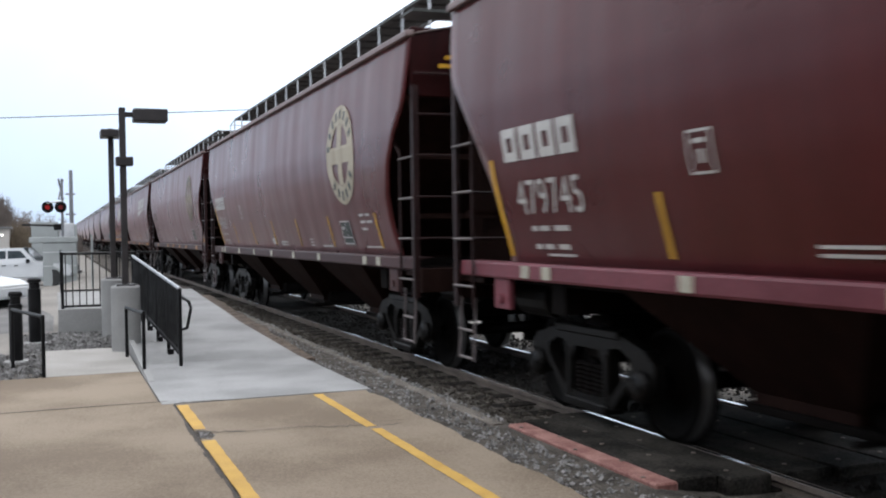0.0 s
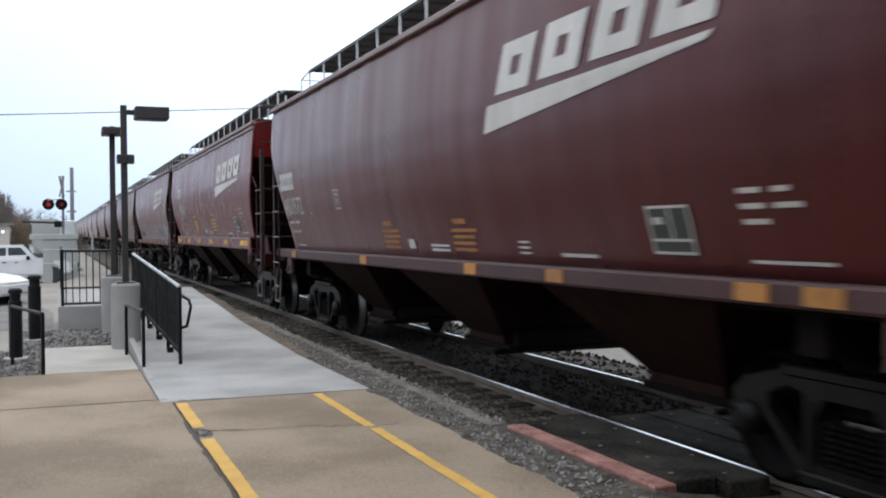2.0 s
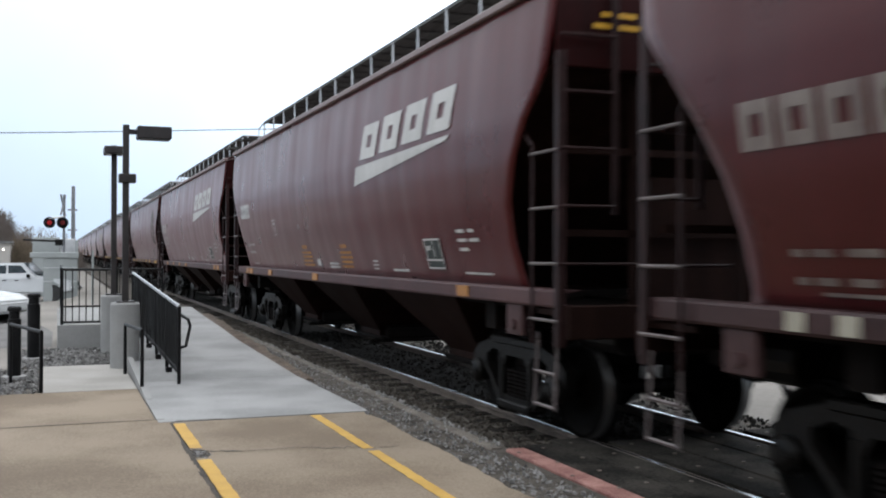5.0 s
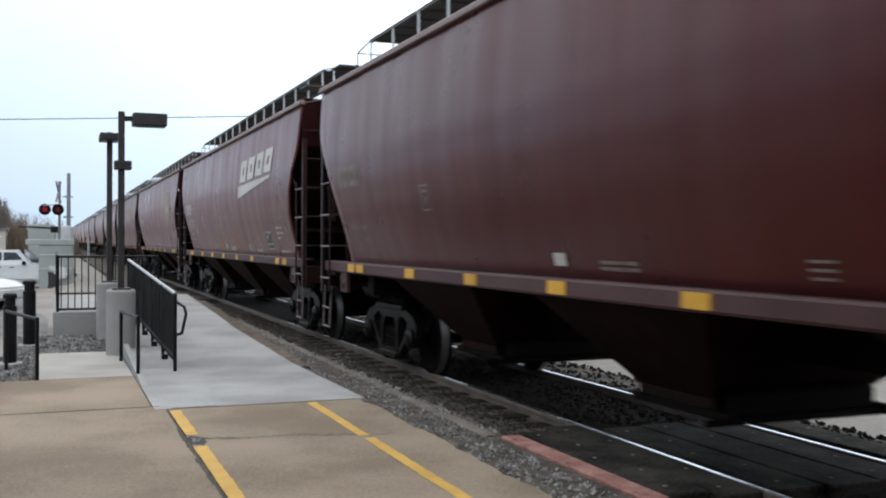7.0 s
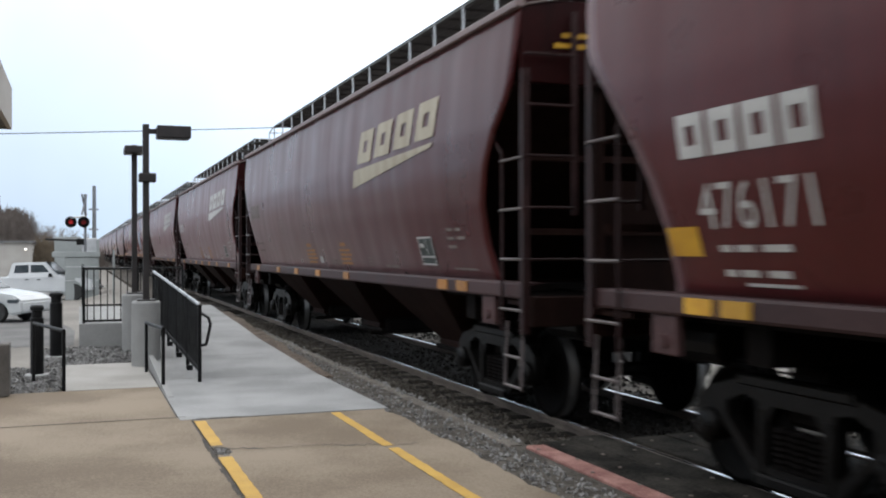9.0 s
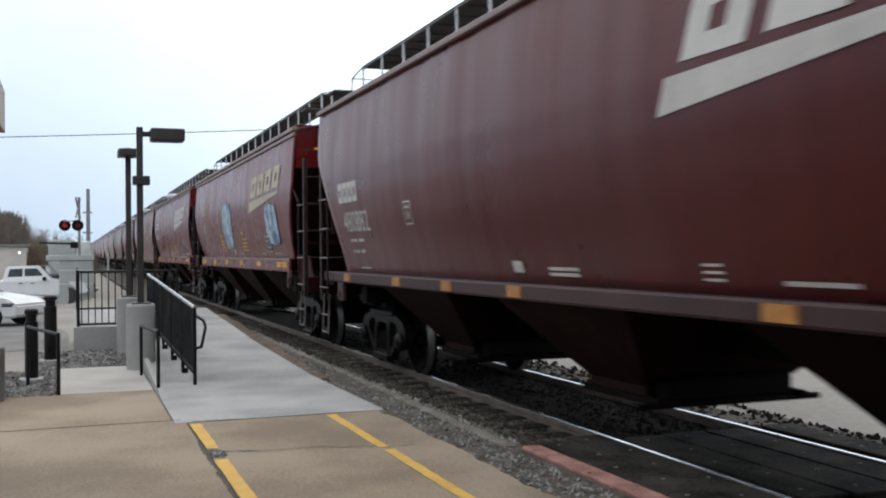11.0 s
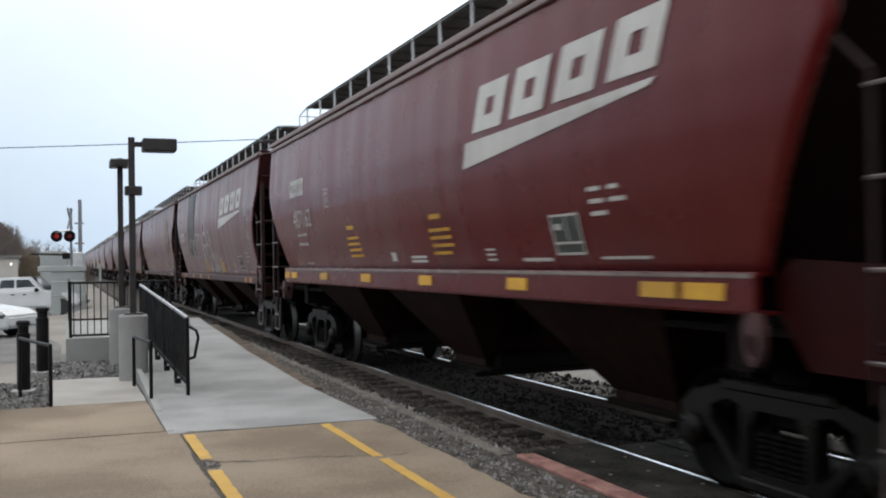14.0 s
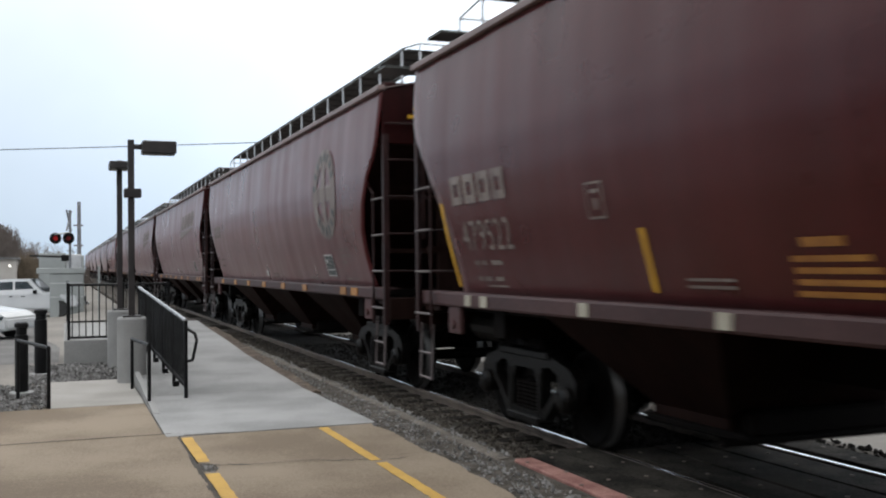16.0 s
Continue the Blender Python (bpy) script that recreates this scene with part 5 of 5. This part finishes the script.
def landing_fence():
    """Black picket fence on the low landing wall."""
    def run(p, q, z0, z1, count):
        base = root("landing_fence", label="black steel picket fence on a low concrete wall", category="fence", group="landing fences")
        p, q = Vector(p), Vector(q)
        for z in (z0 + 0.04, z1):
            bm = bmesh.new()
            tube(bm, (*p, z), (*q, z), 0.02, 8)
            part("rail", bm, M_BLACK, base)
        bm = bmesh.new()
        box(bm, -0.009, 0.009, -0.009, 0.009, z0 + 0.04, z1)
        first = part("picket", bm, M_BLACK, base)
        first.matrix_basis = pose(*p.lerp(q, 0.5 / count), 0)
        for i in range(1, count):
            shared("picket", first.data, base, pose(*p.lerp(q, (i + 0.5) / count), 0))
        for e in (p, q):
            bm = bmesh.new()
            box(bm, e.x - 0.025, e.x + 0.025, e.y - 0.025, e.y + 0.025, z0 - 0.02, z1 + 0.03, 0.004)
            part("post", bm, M_BLACK, base)

    run((0.08, 18.42), (0.98, 18.42), 0.46, 1.42, 8)
    run((0.08, 18.48), (0.08, 23.9), 0.47, 1.40, 36)
    run((0.10, 24.0), (2.30, 24.0), 0.45, 1.34, 15)
    bm = bmesh.new()
    box(bm, 0.0, 1.01, 18.34, 24.1, -0.4, 0.46, 0.012)
    tagged(part("landing_wall", bm, M_PEDESTAL), "low cast concrete landing beside the ramp", "wall", kind="structure")


def bollard(x, y, top, r):
    base = root("bollard", pose(x, y, 0), label="black round steel bollard light standing in gravel", category="bollard", group="bollards")
    bm = bmesh.new()
    lathe(bm, [(r, 0.04), (r, top - 0.17), (r * 0.8, top - 0.165), (r * 0.8, top - 0.07), (r * 1.05, top - 0.065), (r * 1.05, top - 0.02), (r * 0.8, top)], (0, 0, 0), "z", 20)
    part("column", bm, M_BLACK, base)
    bm = bmesh.new()
    lathe(bm, [(r * 1.9, -0.1), (r * 1.9, 0.065), (r * 1.7, 0.075)], (0, 0, 0), "z", 20)
    part("footing", bm, M_PEDESTAL, base, "round concrete footing")


def low_rail(points, label):
    """Hooped tube rail: points are (x, y, z) of the two post tops."""
    base = root("low_rail", label=label, category="railing", group="low rails")
    (xa, ya, za), (xb, yb, zb) = points
    for x, y, z in points:
        bm = bmesh.new()
        tube(bm, (x, y, 0.05), (x, y, z), 0.022, 8)
        part("post", bm, M_BLACK, base)
    bm = bmesh.new()
    tube(bm, (xa, ya, za), (xb, yb, zb), 0.022, 8)
    part("top_rail", bm, M_BLACK, base)


def ramp_curb():
    bm = bmesh.new()
    slab(bm, [(0.94, 11.6), (1.01, 11.6), (1.01, 18.3), (0.94, 18.3)], [0.066, 0.066, 0.40, 0.40], 0.6)
    tagged(part("ramp_curb", bm, M_PEDESTAL), "low concrete curb along the ramp", "curb", kind="structure")


pedestal_light(0.92, 15.0, 3.58, 0.15, 0.48, 2.80)
pedestal_light(0.89, 17.6, 3.54, 0.0, 0.0, 0.0)
ramp_railing()
landing_fence()
bollard(-0.53, 14.35, 1.0, 0.085)
bollard(-0.34, 16.74, 1.08, 0.095)
low_rail([(-0.17, 12.56, 0.78), (-0.55, 13.75, 0.80)], "black bent tube rail beside the gravel bed")
low_rail([(0.96, 12.4, 0.78), (0.87, 14.14, 0.74)], "black bent tube rail at the foot of the ramp")
ramp_curb()
bm = bmesh.new()
box(bm, -0.30, 0.0, -0.15, 0.15, 0.0, 0.61, 0.015)
planter = root("concrete_stub", pose(-0.75, 12.42, 0.06), label="dark weathered square concrete stub on the platform", category="post")
part("body", bm, surface("dark_weathered_concrete", (0.06, 0.055, 0.05), (0.12, 0.11, 0.10), 3, 40, 0.9, 0.3), planter)


# ---- station building behind and beside the camera ----
def station():
    base = root("station_building", label="station building with a wide eave, its unseen roof raised for shade", category="building")
    x0, x1, y0, y1 = -9.0, -1.35, -26.0, 6.6
    # unseen wall, kept dark to limit bounce
    bm = bmesh.new()
    box(bm, x0, x1, y0, y1, 0.0, 2.75)
    part("wall", bm, M_STATION_WALL, base, "unseen wall, dark to cut bounce light")
    bm = bmesh.new()
    ridge = (x0 + x1) / 2 - 0.2
    low = [(-9.9, -27), (-0.47, -27), (-0.47, 7.5), (-9.9, 7.5)]
    a = [bm.verts.new((x, y, 2.86)) for x, y in low]
    b = [bm.verts.new((x, y, 2.60)) for x, y in low]
    # ridge is out of view, set high to block sky from the near cars
    r = [bm.verts.new((ridge, -22.5, 6.6)), bm.verts.new((ridge, 3.0, 6.6))]
    bm.faces.new((a[1], a[2], r[1], r[0]))
    bm.faces.new((a[3], a[0], r[0], r[1]))
    bm.faces.new((a[0], a[1], r[0]))
    bm.faces.new((a[2], a[3], r[1]))
    for i in range(4):
        bm.faces.new((a[i], b[i], b[(i + 1) % 4], a[(i + 1) % 4]))
    bm.faces.new(b[::-1])
    part("roof", bm, M_ROOF, base, "grey hipped roof with a deep pale fascia")
    bm = bmesh.new()
    box(bm, -0.468, -0.44, -27.0, 7.53, 2.58, 2.87)
    box(bm, -9.9, -0.44, 7.502, 7.53, 2.58, 2.87)
    part("fascia", bm, M_WALL, base, "pale eave fascia")


station()


# ---- crossing, vehicles and distance ----
def equipment_shed():
    base = root("equipment_shed", label="white painted steel signal equipment shed", category="shed")
    bm = bmesh.new()
    box(bm, -0.62, 0.88, 50.0, 52.0, -0.62, 1.45, 0.02)
    part("body", bm, M_SHED, base)
    bm = bmesh.new()
    box(bm, -1.20, 0.95, 49.95, 52.1, 1.46, 1.72, 0.02)
    part("roof", bm, M_SHED, base, "white flat roof cap")
    bm = bmesh.new()
    for z in (0.35, 1.0):
        box(bm, -0.62, 0.88, 49.985, 50.0, z - 0.02, z + 0.02)
    part("seam", bm, M_GALV, base)
    base = root("relay_cabinet", label="white signal relay cabinet with a grey end", category="cabinet")
    bm = bmesh.new()
    box(bm, -1.22, 0.10, 56.0, 57.5, -0.6, 2.52, 0.02)
    part("body", bm, M_SHED, base)
    bm = bmesh.new()
    box(bm, 0.11, 0.93, 56.2, 57.5, -0.6, 2.45, 0.02)
    part("annex", bm, M_GALV, base, "grey metal end cabinet")


def crossing_signal():
    base = root("crossing_signal", pose(0.24, 50.5, 0), label="railway crossing signal with two red lamps and a crossbuck", category="crossing signal")
    bm = bmesh.new()
    tube(bm, (0.05, 0, -0.6), (0.05, 0, 4.5), 0.06, 10)
    part("mast", bm, M_POLE, base, "grey metal mast")
    bm = bmesh.new()
    for s in (-1, 1):
        d = Vector((0.10, 0.42, 0.48 * s))
        c = Vector((0, -0.08, 3.98))
        prof = [c - d, c + d]
        tube(bm, prof[0], prof[1], 0.045, 6)
    part("crossbuck", bm, M_POLE, base, "crossed boards seen edge on")
    bm = bmesh.new()
    tube(bm, (0.05, -0.1, 3.42), (-0.66, -0.1, 3.32), 0.045, 8)
    part("lamp_arm", bm, M_GALV, base)
    for x, lens in ((-0.60, M_LENS), (-0.02, M_LENS_DIM)):
        bm = bmesh.new()
        lathe(bm, [(0.27, 0.0), (0.27, 0.02), (0.12, 0.03), (0.12, 0.20)], (x, -0.14, 3.14), "y", 20)
        lathe(bm, [(0.15, -0.28), (0.155, -0.28), (0.155, 0.0), (0.15, 0.0)], (x, -0.14, 3.14), "y", 16, False)
        lamp = part("lamp", bm, M_BLACK, base, "black round lamp backing and hood")
        bm = bmesh.new()
        lathe(bm, [(0.115, -0.03), (0.09, -0.06), (0.02, -0.07)], (x, -0.14, 3.14), "y", 16)
        part("lens", bm, lens, lamp, "glowing red lens")
    bm = bmesh.new()
    tube(bm, (-1.75, 0.2, 2.32), (-0.2, 0.2, 2.26), 0.05, 8)
    box(bm, -0.35, 0.10, 0.0, 0.4, 2.05, 2.35, 0.03)
    part("gate_arm", bm, M_TRUCK, base, "dark gate mechanism")
    bm = bmesh.new()
    box(bm, 0.55, 0.68, -0.3, -0.15, -0.6, 2.3, 0.01)
    part("side_post", bm, M_SHED, base, "short white post")


def utility_pole():
    base = root("utility_pole", pose(0.83, 60, 0), label="weathered grey utility pole with short crossarms", category="pole")
    bm = bmesh.new()
    tube(bm, (0, 0, -0.7), (0, 0, 5.5), 0.13, 10, 0.10)
    part("shaft", bm, M_POLE, base)
    for z in (4.15, 3.0):
        bm = bmesh.new()
        box(bm, -0.30, 0.22, -0.05, 0.05, z - 0.04, z + 0.04)
        part("crossarm", bm, M_POLE, base)
    bm = bmesh.new()
    a, b = Vector((-14, 70, 8.9)), Vector((50, 70, 13.6))
    pts = [a.lerp(b, i / 24) - Vector((0, 0, 1.2 * 4 * (i / 24) * (1 - i / 24) * 0.3)) for i in range(25)]
    rings = [[bm.verts.new(p + Vector((0, 0.03 * math.cos(1.2566 * k), 0.03 * math.sin(1.2566 * k)))) for k in range(5)] for p in pts]
    for c, d in zip(rings, rings[1:]):
        for k in range(5):
            bm.faces.new((c[k], c[(k + 1) % 5], d[(k + 1) % 5], d[k]))
    for x, z in ((-14.0, 9.0), (50.0, 13.7)):
        pole = root("utility_pole", pose(x, 70, 0), label="weathered wooden utility pole carrying a wire", category="pole")
        pm = bmesh.new()
        tube(pm, (0, 0, -0.7), (0, 0, z), 0.16, 10, 0.12)
        part("shaft", pm, M_BARK, pole)
    wire = root("overhead_wire", label="thin dark overhead wire across the sky", category="wire")
    part("cable", bm, M_TRUCK, wire)


def wheel_at(x, y, z, r, base):
    bm = bmesh.new()
    lathe(bm, [(r * 0.62, -0.10), (r * 0.95, -0.11), (r, -0.07), (r, 0.07), (r * 0.95, 0.11), (r * 0.62, 0.10)], (x, y, z + r), "y", 24)
    wheel = part("wheel", bm, M_TYRE, base, "black tyre")
    bm = bmesh.new()
    lathe(bm, [(r * 0.60, -0.09), (r * 0.5, -0.06), (r * 0.12, -0.07)], (x, y, z + r), "y", 16)
    for k in range(5):
        a = 2 * math.pi * k / 5
        box(bm, x + r * 0.34 * math.cos(a) - 0.05, x + r * 0.34 * math.cos(a) + 0.05, y - 0.095, y - 0.07, z + r + r * 0.34 * math.sin(a) - 0.05, z + r + r * 0.34 * math.sin(a) + 0.05)
    part("rim", bm, M_CHROME, wheel, "bright alloy rim")


def body_from_side(bm, outline, y0, y1, tuck=0.0, waist=1e9):
    """A vehicle body from its side outline; above the waist it leans in by tuck."""
    prism(bm, outline, y0, y1, lambda u, v, w: (u, w, v))
    bmesh.ops.dissolve_limit(bm, angle_limit=0.02, verts=bm.verts, edges=bm.edges)
    sharp = [e for e in bm.edges if len(e.link_faces) == 2 and e.calc_face_angle(0) > 0.2]
    bmesh.ops.bevel(bm, geom=sharp, offset=0.055, segments=2, affect="EDGES", clamp_overlap=True)
    mid = (y0 + y1) / 2
    for v in bm.verts:
        if v.co.z > waist:
            v.co.y = mid + (v.co.y - mid) * (1 - tuck)


def pickup():
    g = -0.60
    base = root("pickup_truck", pose(-1.85, 51.4, g, 0, 0, -14), label="white crew-cab pickup truck parked on the gravel lot", category="truck")
    body = [(-2.9, 0.45), (-2.9, 1.08), (-1.25, 1.10), (-1.15, 1.12), (-0.95, 1.80), (0.55, 1.82), (1.18, 1.20), (2.35, 1.10), (2.72, 0.98), (2.78, 0.50), (2.30, 0.42),
            (2.22, 0.75), (1.95, 0.88), (1.65, 0.75), (1.55, 0.40), (-1.35, 0.40), (-1.45, 0.75), (-1.72, 0.88), (-2.0, 0.75), (-2.1, 0.42)]
    bm = bmesh.new()
    body_from_side(bm, body, -0.95, 0.95, 0.14, 1.15)
    part("body", bm, M_CAR_WHITE, base, "white painted body")
    for pts in ([(-0.88, 1.18), (-0.76, 1.68), (-0.18, 1.70), (-0.18, 1.18)], [(-0.08, 1.18), (-0.08, 1.70), (0.48, 1.70), (0.88, 1.22)]):
        bm = bmesh.new()
        prism(bm, pts, -0.905, -0.87, lambda u, v, w: (u, w, v))
        part("side_window", bm, M_GLASS, base, "dark side window")
    bm = bmesh.new()
    sheet(bm, lambda u, v: (0.585 + 0.56 * v, (2 * u - 1) * (0.74 + 0.05 * v), 1.805 - 0.555 * v), 4, 2, (0.02, 0, 0.02))
    part("windscreen", bm, M_GLASS, base, "dark windscreen")
    bm = bmesh.new()
    box(bm, 2.76, 2.80, -0.70, 0.70, 0.72, 0.94, 0.01)
    part("grille", bm, M_BLACK, base)
    for x in (-1.72, 1.93):
        wheel_at(x, -0.86, 0.0, 0.40, base)
        wheel_at(x, 0.86, 0.0, 0.40, base)
    bm = bmesh.new()
    box(bm, 2.74, 2.86, -0.95, 0.95, 0.48, 0.68, 0.03)
    part("bumper", bm, M_CHROME, base)
    bm = bmesh.new()
    box(bm, 0.78, 0.92, -1.12, -0.94, 1.12, 1.30, 0.03)
    part("mirror", bm, M_BLACK, base)
    for x in (-0.25, 0.30):
        bm = bmesh.new()
        box(bm, x - 0.09, x + 0.09, -0.975, -0.945, 0.98, 1.02, 0.008)
        part("door_handle", bm, M_BLACK, base)


def sedan():
    g = -0.41
    base = root("sedan", pose(-3.22, 33.4, g, 0, 0, -28), label="pale silver saloon car parked on the gravel lot", category="car")
    body = [(-2.3, 0.40), (-2.32, 0.85), (-1.75, 0.98), (-0.95, 1.38), (0.25, 1.40), (1.05, 0.98), (2.05, 0.84), (2.32, 0.66), (2.36, 0.32), (1.90, 0.24),
            (1.80, 0.52), (1.48, 0.68), (1.15, 0.52), (1.05, 0.22), (-1.10, 0.22), (-1.18, 0.52), (-1.48, 0.68), (-1.80, 0.52), (-1.90, 0.26)]
    bm = bmesh.new()
    body_from_side(bm, body, -0.88, 0.88, 0.18, 0.99)
    part("body", bm, M_CAR_SILVER, base, "pale silver body")
    bm = bmesh.new()
    prism(bm, [(-1.35, 1.0), (-0.85, 1.31), (0.18, 1.33), (0.85, 1.0)], -0.80, -0.735, lambda u, v, w: (u, w, v))
    part("side_window", bm, M_GLASS, base, "dark side window")
    bm = bmesh.new()
    sheet(bm, lambda u, v: (0.29 + 0.70 * v, (2 * u - 1) * (0.64 + 0.05 * v), 1.385 - 0.37 * v), 4, 2, (0.02, 0, 0.02))
    part("windscreen", bm, M_GLASS, base, "dark windscreen")
    for x in (-1.48, 1.48):
        wheel_at(x, -0.80, 0.0, 0.33, base)
        wheel_at(x, 0.80, 0.0, 0.33, base)
    bm = bmesh.new()
    box(bm, 1.85, 2.22, -0.90, -0.70, 0.60, 0.73, 0.03)
    part("headlight", bm, M_GLASS, base, "grey headlight")
    bm = bmesh.new()
    box(bm, 0.62, 0.76, -1.02, -0.86, 0.98, 1.10, 0.03)
    part("mirror", bm, M_CAR_SILVER, base)


def bare_tree(x, y, height, seed):
    rng = random.Random(seed)
    base = root("bare_tree", pose(x, y, -0.6), label="leafless winter tree with a fine twiggy crown", category="tree", group="bare trees")
    bm, twigs = bmesh.new(), bmesh.new()

    def grow(p, d, length, r, level):
        q = p + d * length
        tube(bm if level < 3 else twigs, p, q, r, 5 if level < 3 else 3, r * 0.65)
        if level >= 5:
            return
        for _ in range(3 if level < 4 else 2):
            turn = Vector((rng.gauss(0, 1), rng.gauss(0, 1), rng.gauss(0.25, 0.7)))
            grow(q, (d + turn * 0.55).normalized(), length * rng.uniform(0.6, 0.85), r * 0.6, level + 1)

    grow(Vector((0, 0, 0)), Vector((0, 0, 1)), height * 0.27, height * 0.022, 0)
    part("trunk", bm, M_BARK, base, "grey-brown trunk and limbs")
    part("crown", twigs, M_TWIG, base, "fine bare twigs")


def brush(x, y, w, h, material, seed, label, count=4200):
    rng = random.Random(seed)
    verts, faces = [], []
    for _ in range(count):
        px, py = x + rng.gauss(0, w * 0.4), y + rng.gauss(0, w * 0.3)
        top = h * rng.uniform(0.45, 1.0) ** 0.7 * math.sqrt(max(0.06, 1 - ((px - x) / (1.15 * w)) ** 2)) * (1 + 0.25 * noise.noise((px * 1.3, seed, 0)))
        # a thin stem with three side twigs, each a slim blade
        dx, dy, top = rng.gauss(0, 0.30), rng.gauss(0, 0.3), top - 0.6
        stems = [((px, py, -0.62), (px + dx, py + dy, top), 0.03)]
        for _ in range(3):
            f = rng.uniform(0.4, 0.95)
            c = (px + dx * f, py + dy * f, -0.62 + (top + 0.62) * f)
            stems.append((c, (c[0] + rng.gauss(0, 0.35), c[1], c[2] + rng.uniform(0.1, 0.7)), 0.018))
        for p, q, r in stems:
            b = len(verts)
            verts += [(p[0] - r, p[1], p[2]), (p[0] + r, p[1], p[2]), (q[0] + r * 0.4, q[1], q[2]), (q[0] - r * 0.4, q[1], q[2])]
            faces.append((b, b + 1, b + 2, b + 3))
    me = bpy.data.meshes.new("brush")
    me.from_pydata(verts, [], faces)
    me.materials.append(material)
    tagged(new("brush", me), label, "brush", kind="stuff")


def far_building():
    base = root("far_building", label="low pale block building beyond the parking lot", category="building")
    bm = bmesh.new()
    box(bm, -9.5, -3.3, 80, 88, -0.6, 2.4)
    part("wall", bm, M_WALL, base)
    bm = bmesh.new()
    box(bm, -9.7, -3.15, 79.8, 88.2, 2.4, 2.55)
    part("roof", bm, M_ROOF, base)
    bm = bmesh.new()
    box(bm, -3.8, -3.68, 79.92, 80.0, 1.86, 1.98)
    part("wall_lamp", bm, glow("white_wall_lamp", (1, 0.97, 0.9), 3.0), base, "small lit wall lamp")


equipment_shed()
crossing_signal()
utility_pole()
pickup()
sedan()
for i, (x, y, h) in enumerate(((-9.5, 100, 8.5), (-6.4, 92, 7.0), (-4.0, 110, 6.2), (-1.8, 118, 6.0), (0.2, 130, 6.0), (-13, 105, 9), (-8, 120, 8), (-3, 135, 7.5), (-17, 120, 10))):
    bare_tree(x, y, h, 40 + i)
brush(-5.6, 92, 2.6, 6.2, M_TWIG, 3, "tangle of bare brown brush and saplings")
brush(-9.5, 96, 4.0, 8.0, M_TWIG, 5, "tangle of bare brown brush and saplings", 6000)
brush(-3.4, 98, 2.2, 3.8, M_TWIG, 7, "tangle of bare brown brush and saplings", 1500)
brush(-2.4, 82, 1.2, 3.4, M_BRUSH, 4, "dry tan shrub beside the lot", 350)
brush(-0.2, 112, 3.0, 3.2, M_TWIG, 6, "tangle of bare brown brush and saplings", 1200)
far_building()
bm = bmesh.new()
box(bm, 1.22, 1.30, 39.95, 40.03, -0.3, 1.80, 0.01)
marker = root("marker_post", label="slim white marker post beside the track", category="post")
part("shaft", bm, M_SHED, marker)


# ---- motion ----
# metres that the train has rolled ahead of or behind an even 21.28 m/s
LAG = [(0.0, -0.20), (0.5, -0.2), (1.0, 0.15), (1.5, 0.12), (2.0, 0.18), (2.5, 0.28), (3.5, 0.08), (4.0, 0.08), (6.5, 0.12), (7.0, 0.15), (7.5, 0.40),
       (8.5, 0.68), (9.0, 0.8), (11.5, 0.68), (12.5, -0.08), (13.0, 0.05), (14.5, -0.45), (15.0, -0.5), (16.0, -0.35)]
SPEED = 21.28


def motions():
    turn = math.degrees(SPEED / 0.457) / FPS
    for n, car in CARS:
        walk(car, [(t, pose(XC, 1.69 + PITCH * n - SPEED * t + d, 0)) for t, d in LAG])
    keyed = [(i / FPS, i * turn) for i in range(16 * FPS + 1)]
    for n, car in CARS:
        wheels = [o for o in car.children if o.name.startswith("wheelset")]
        for wheel, y in zip(sorted(wheels, key=lambda o: o.matrix_basis.translation.y), AXLES):
            walk(wheel, [(t, pose(0, y, 0.457, a)) for t, a in keyed])


motions()
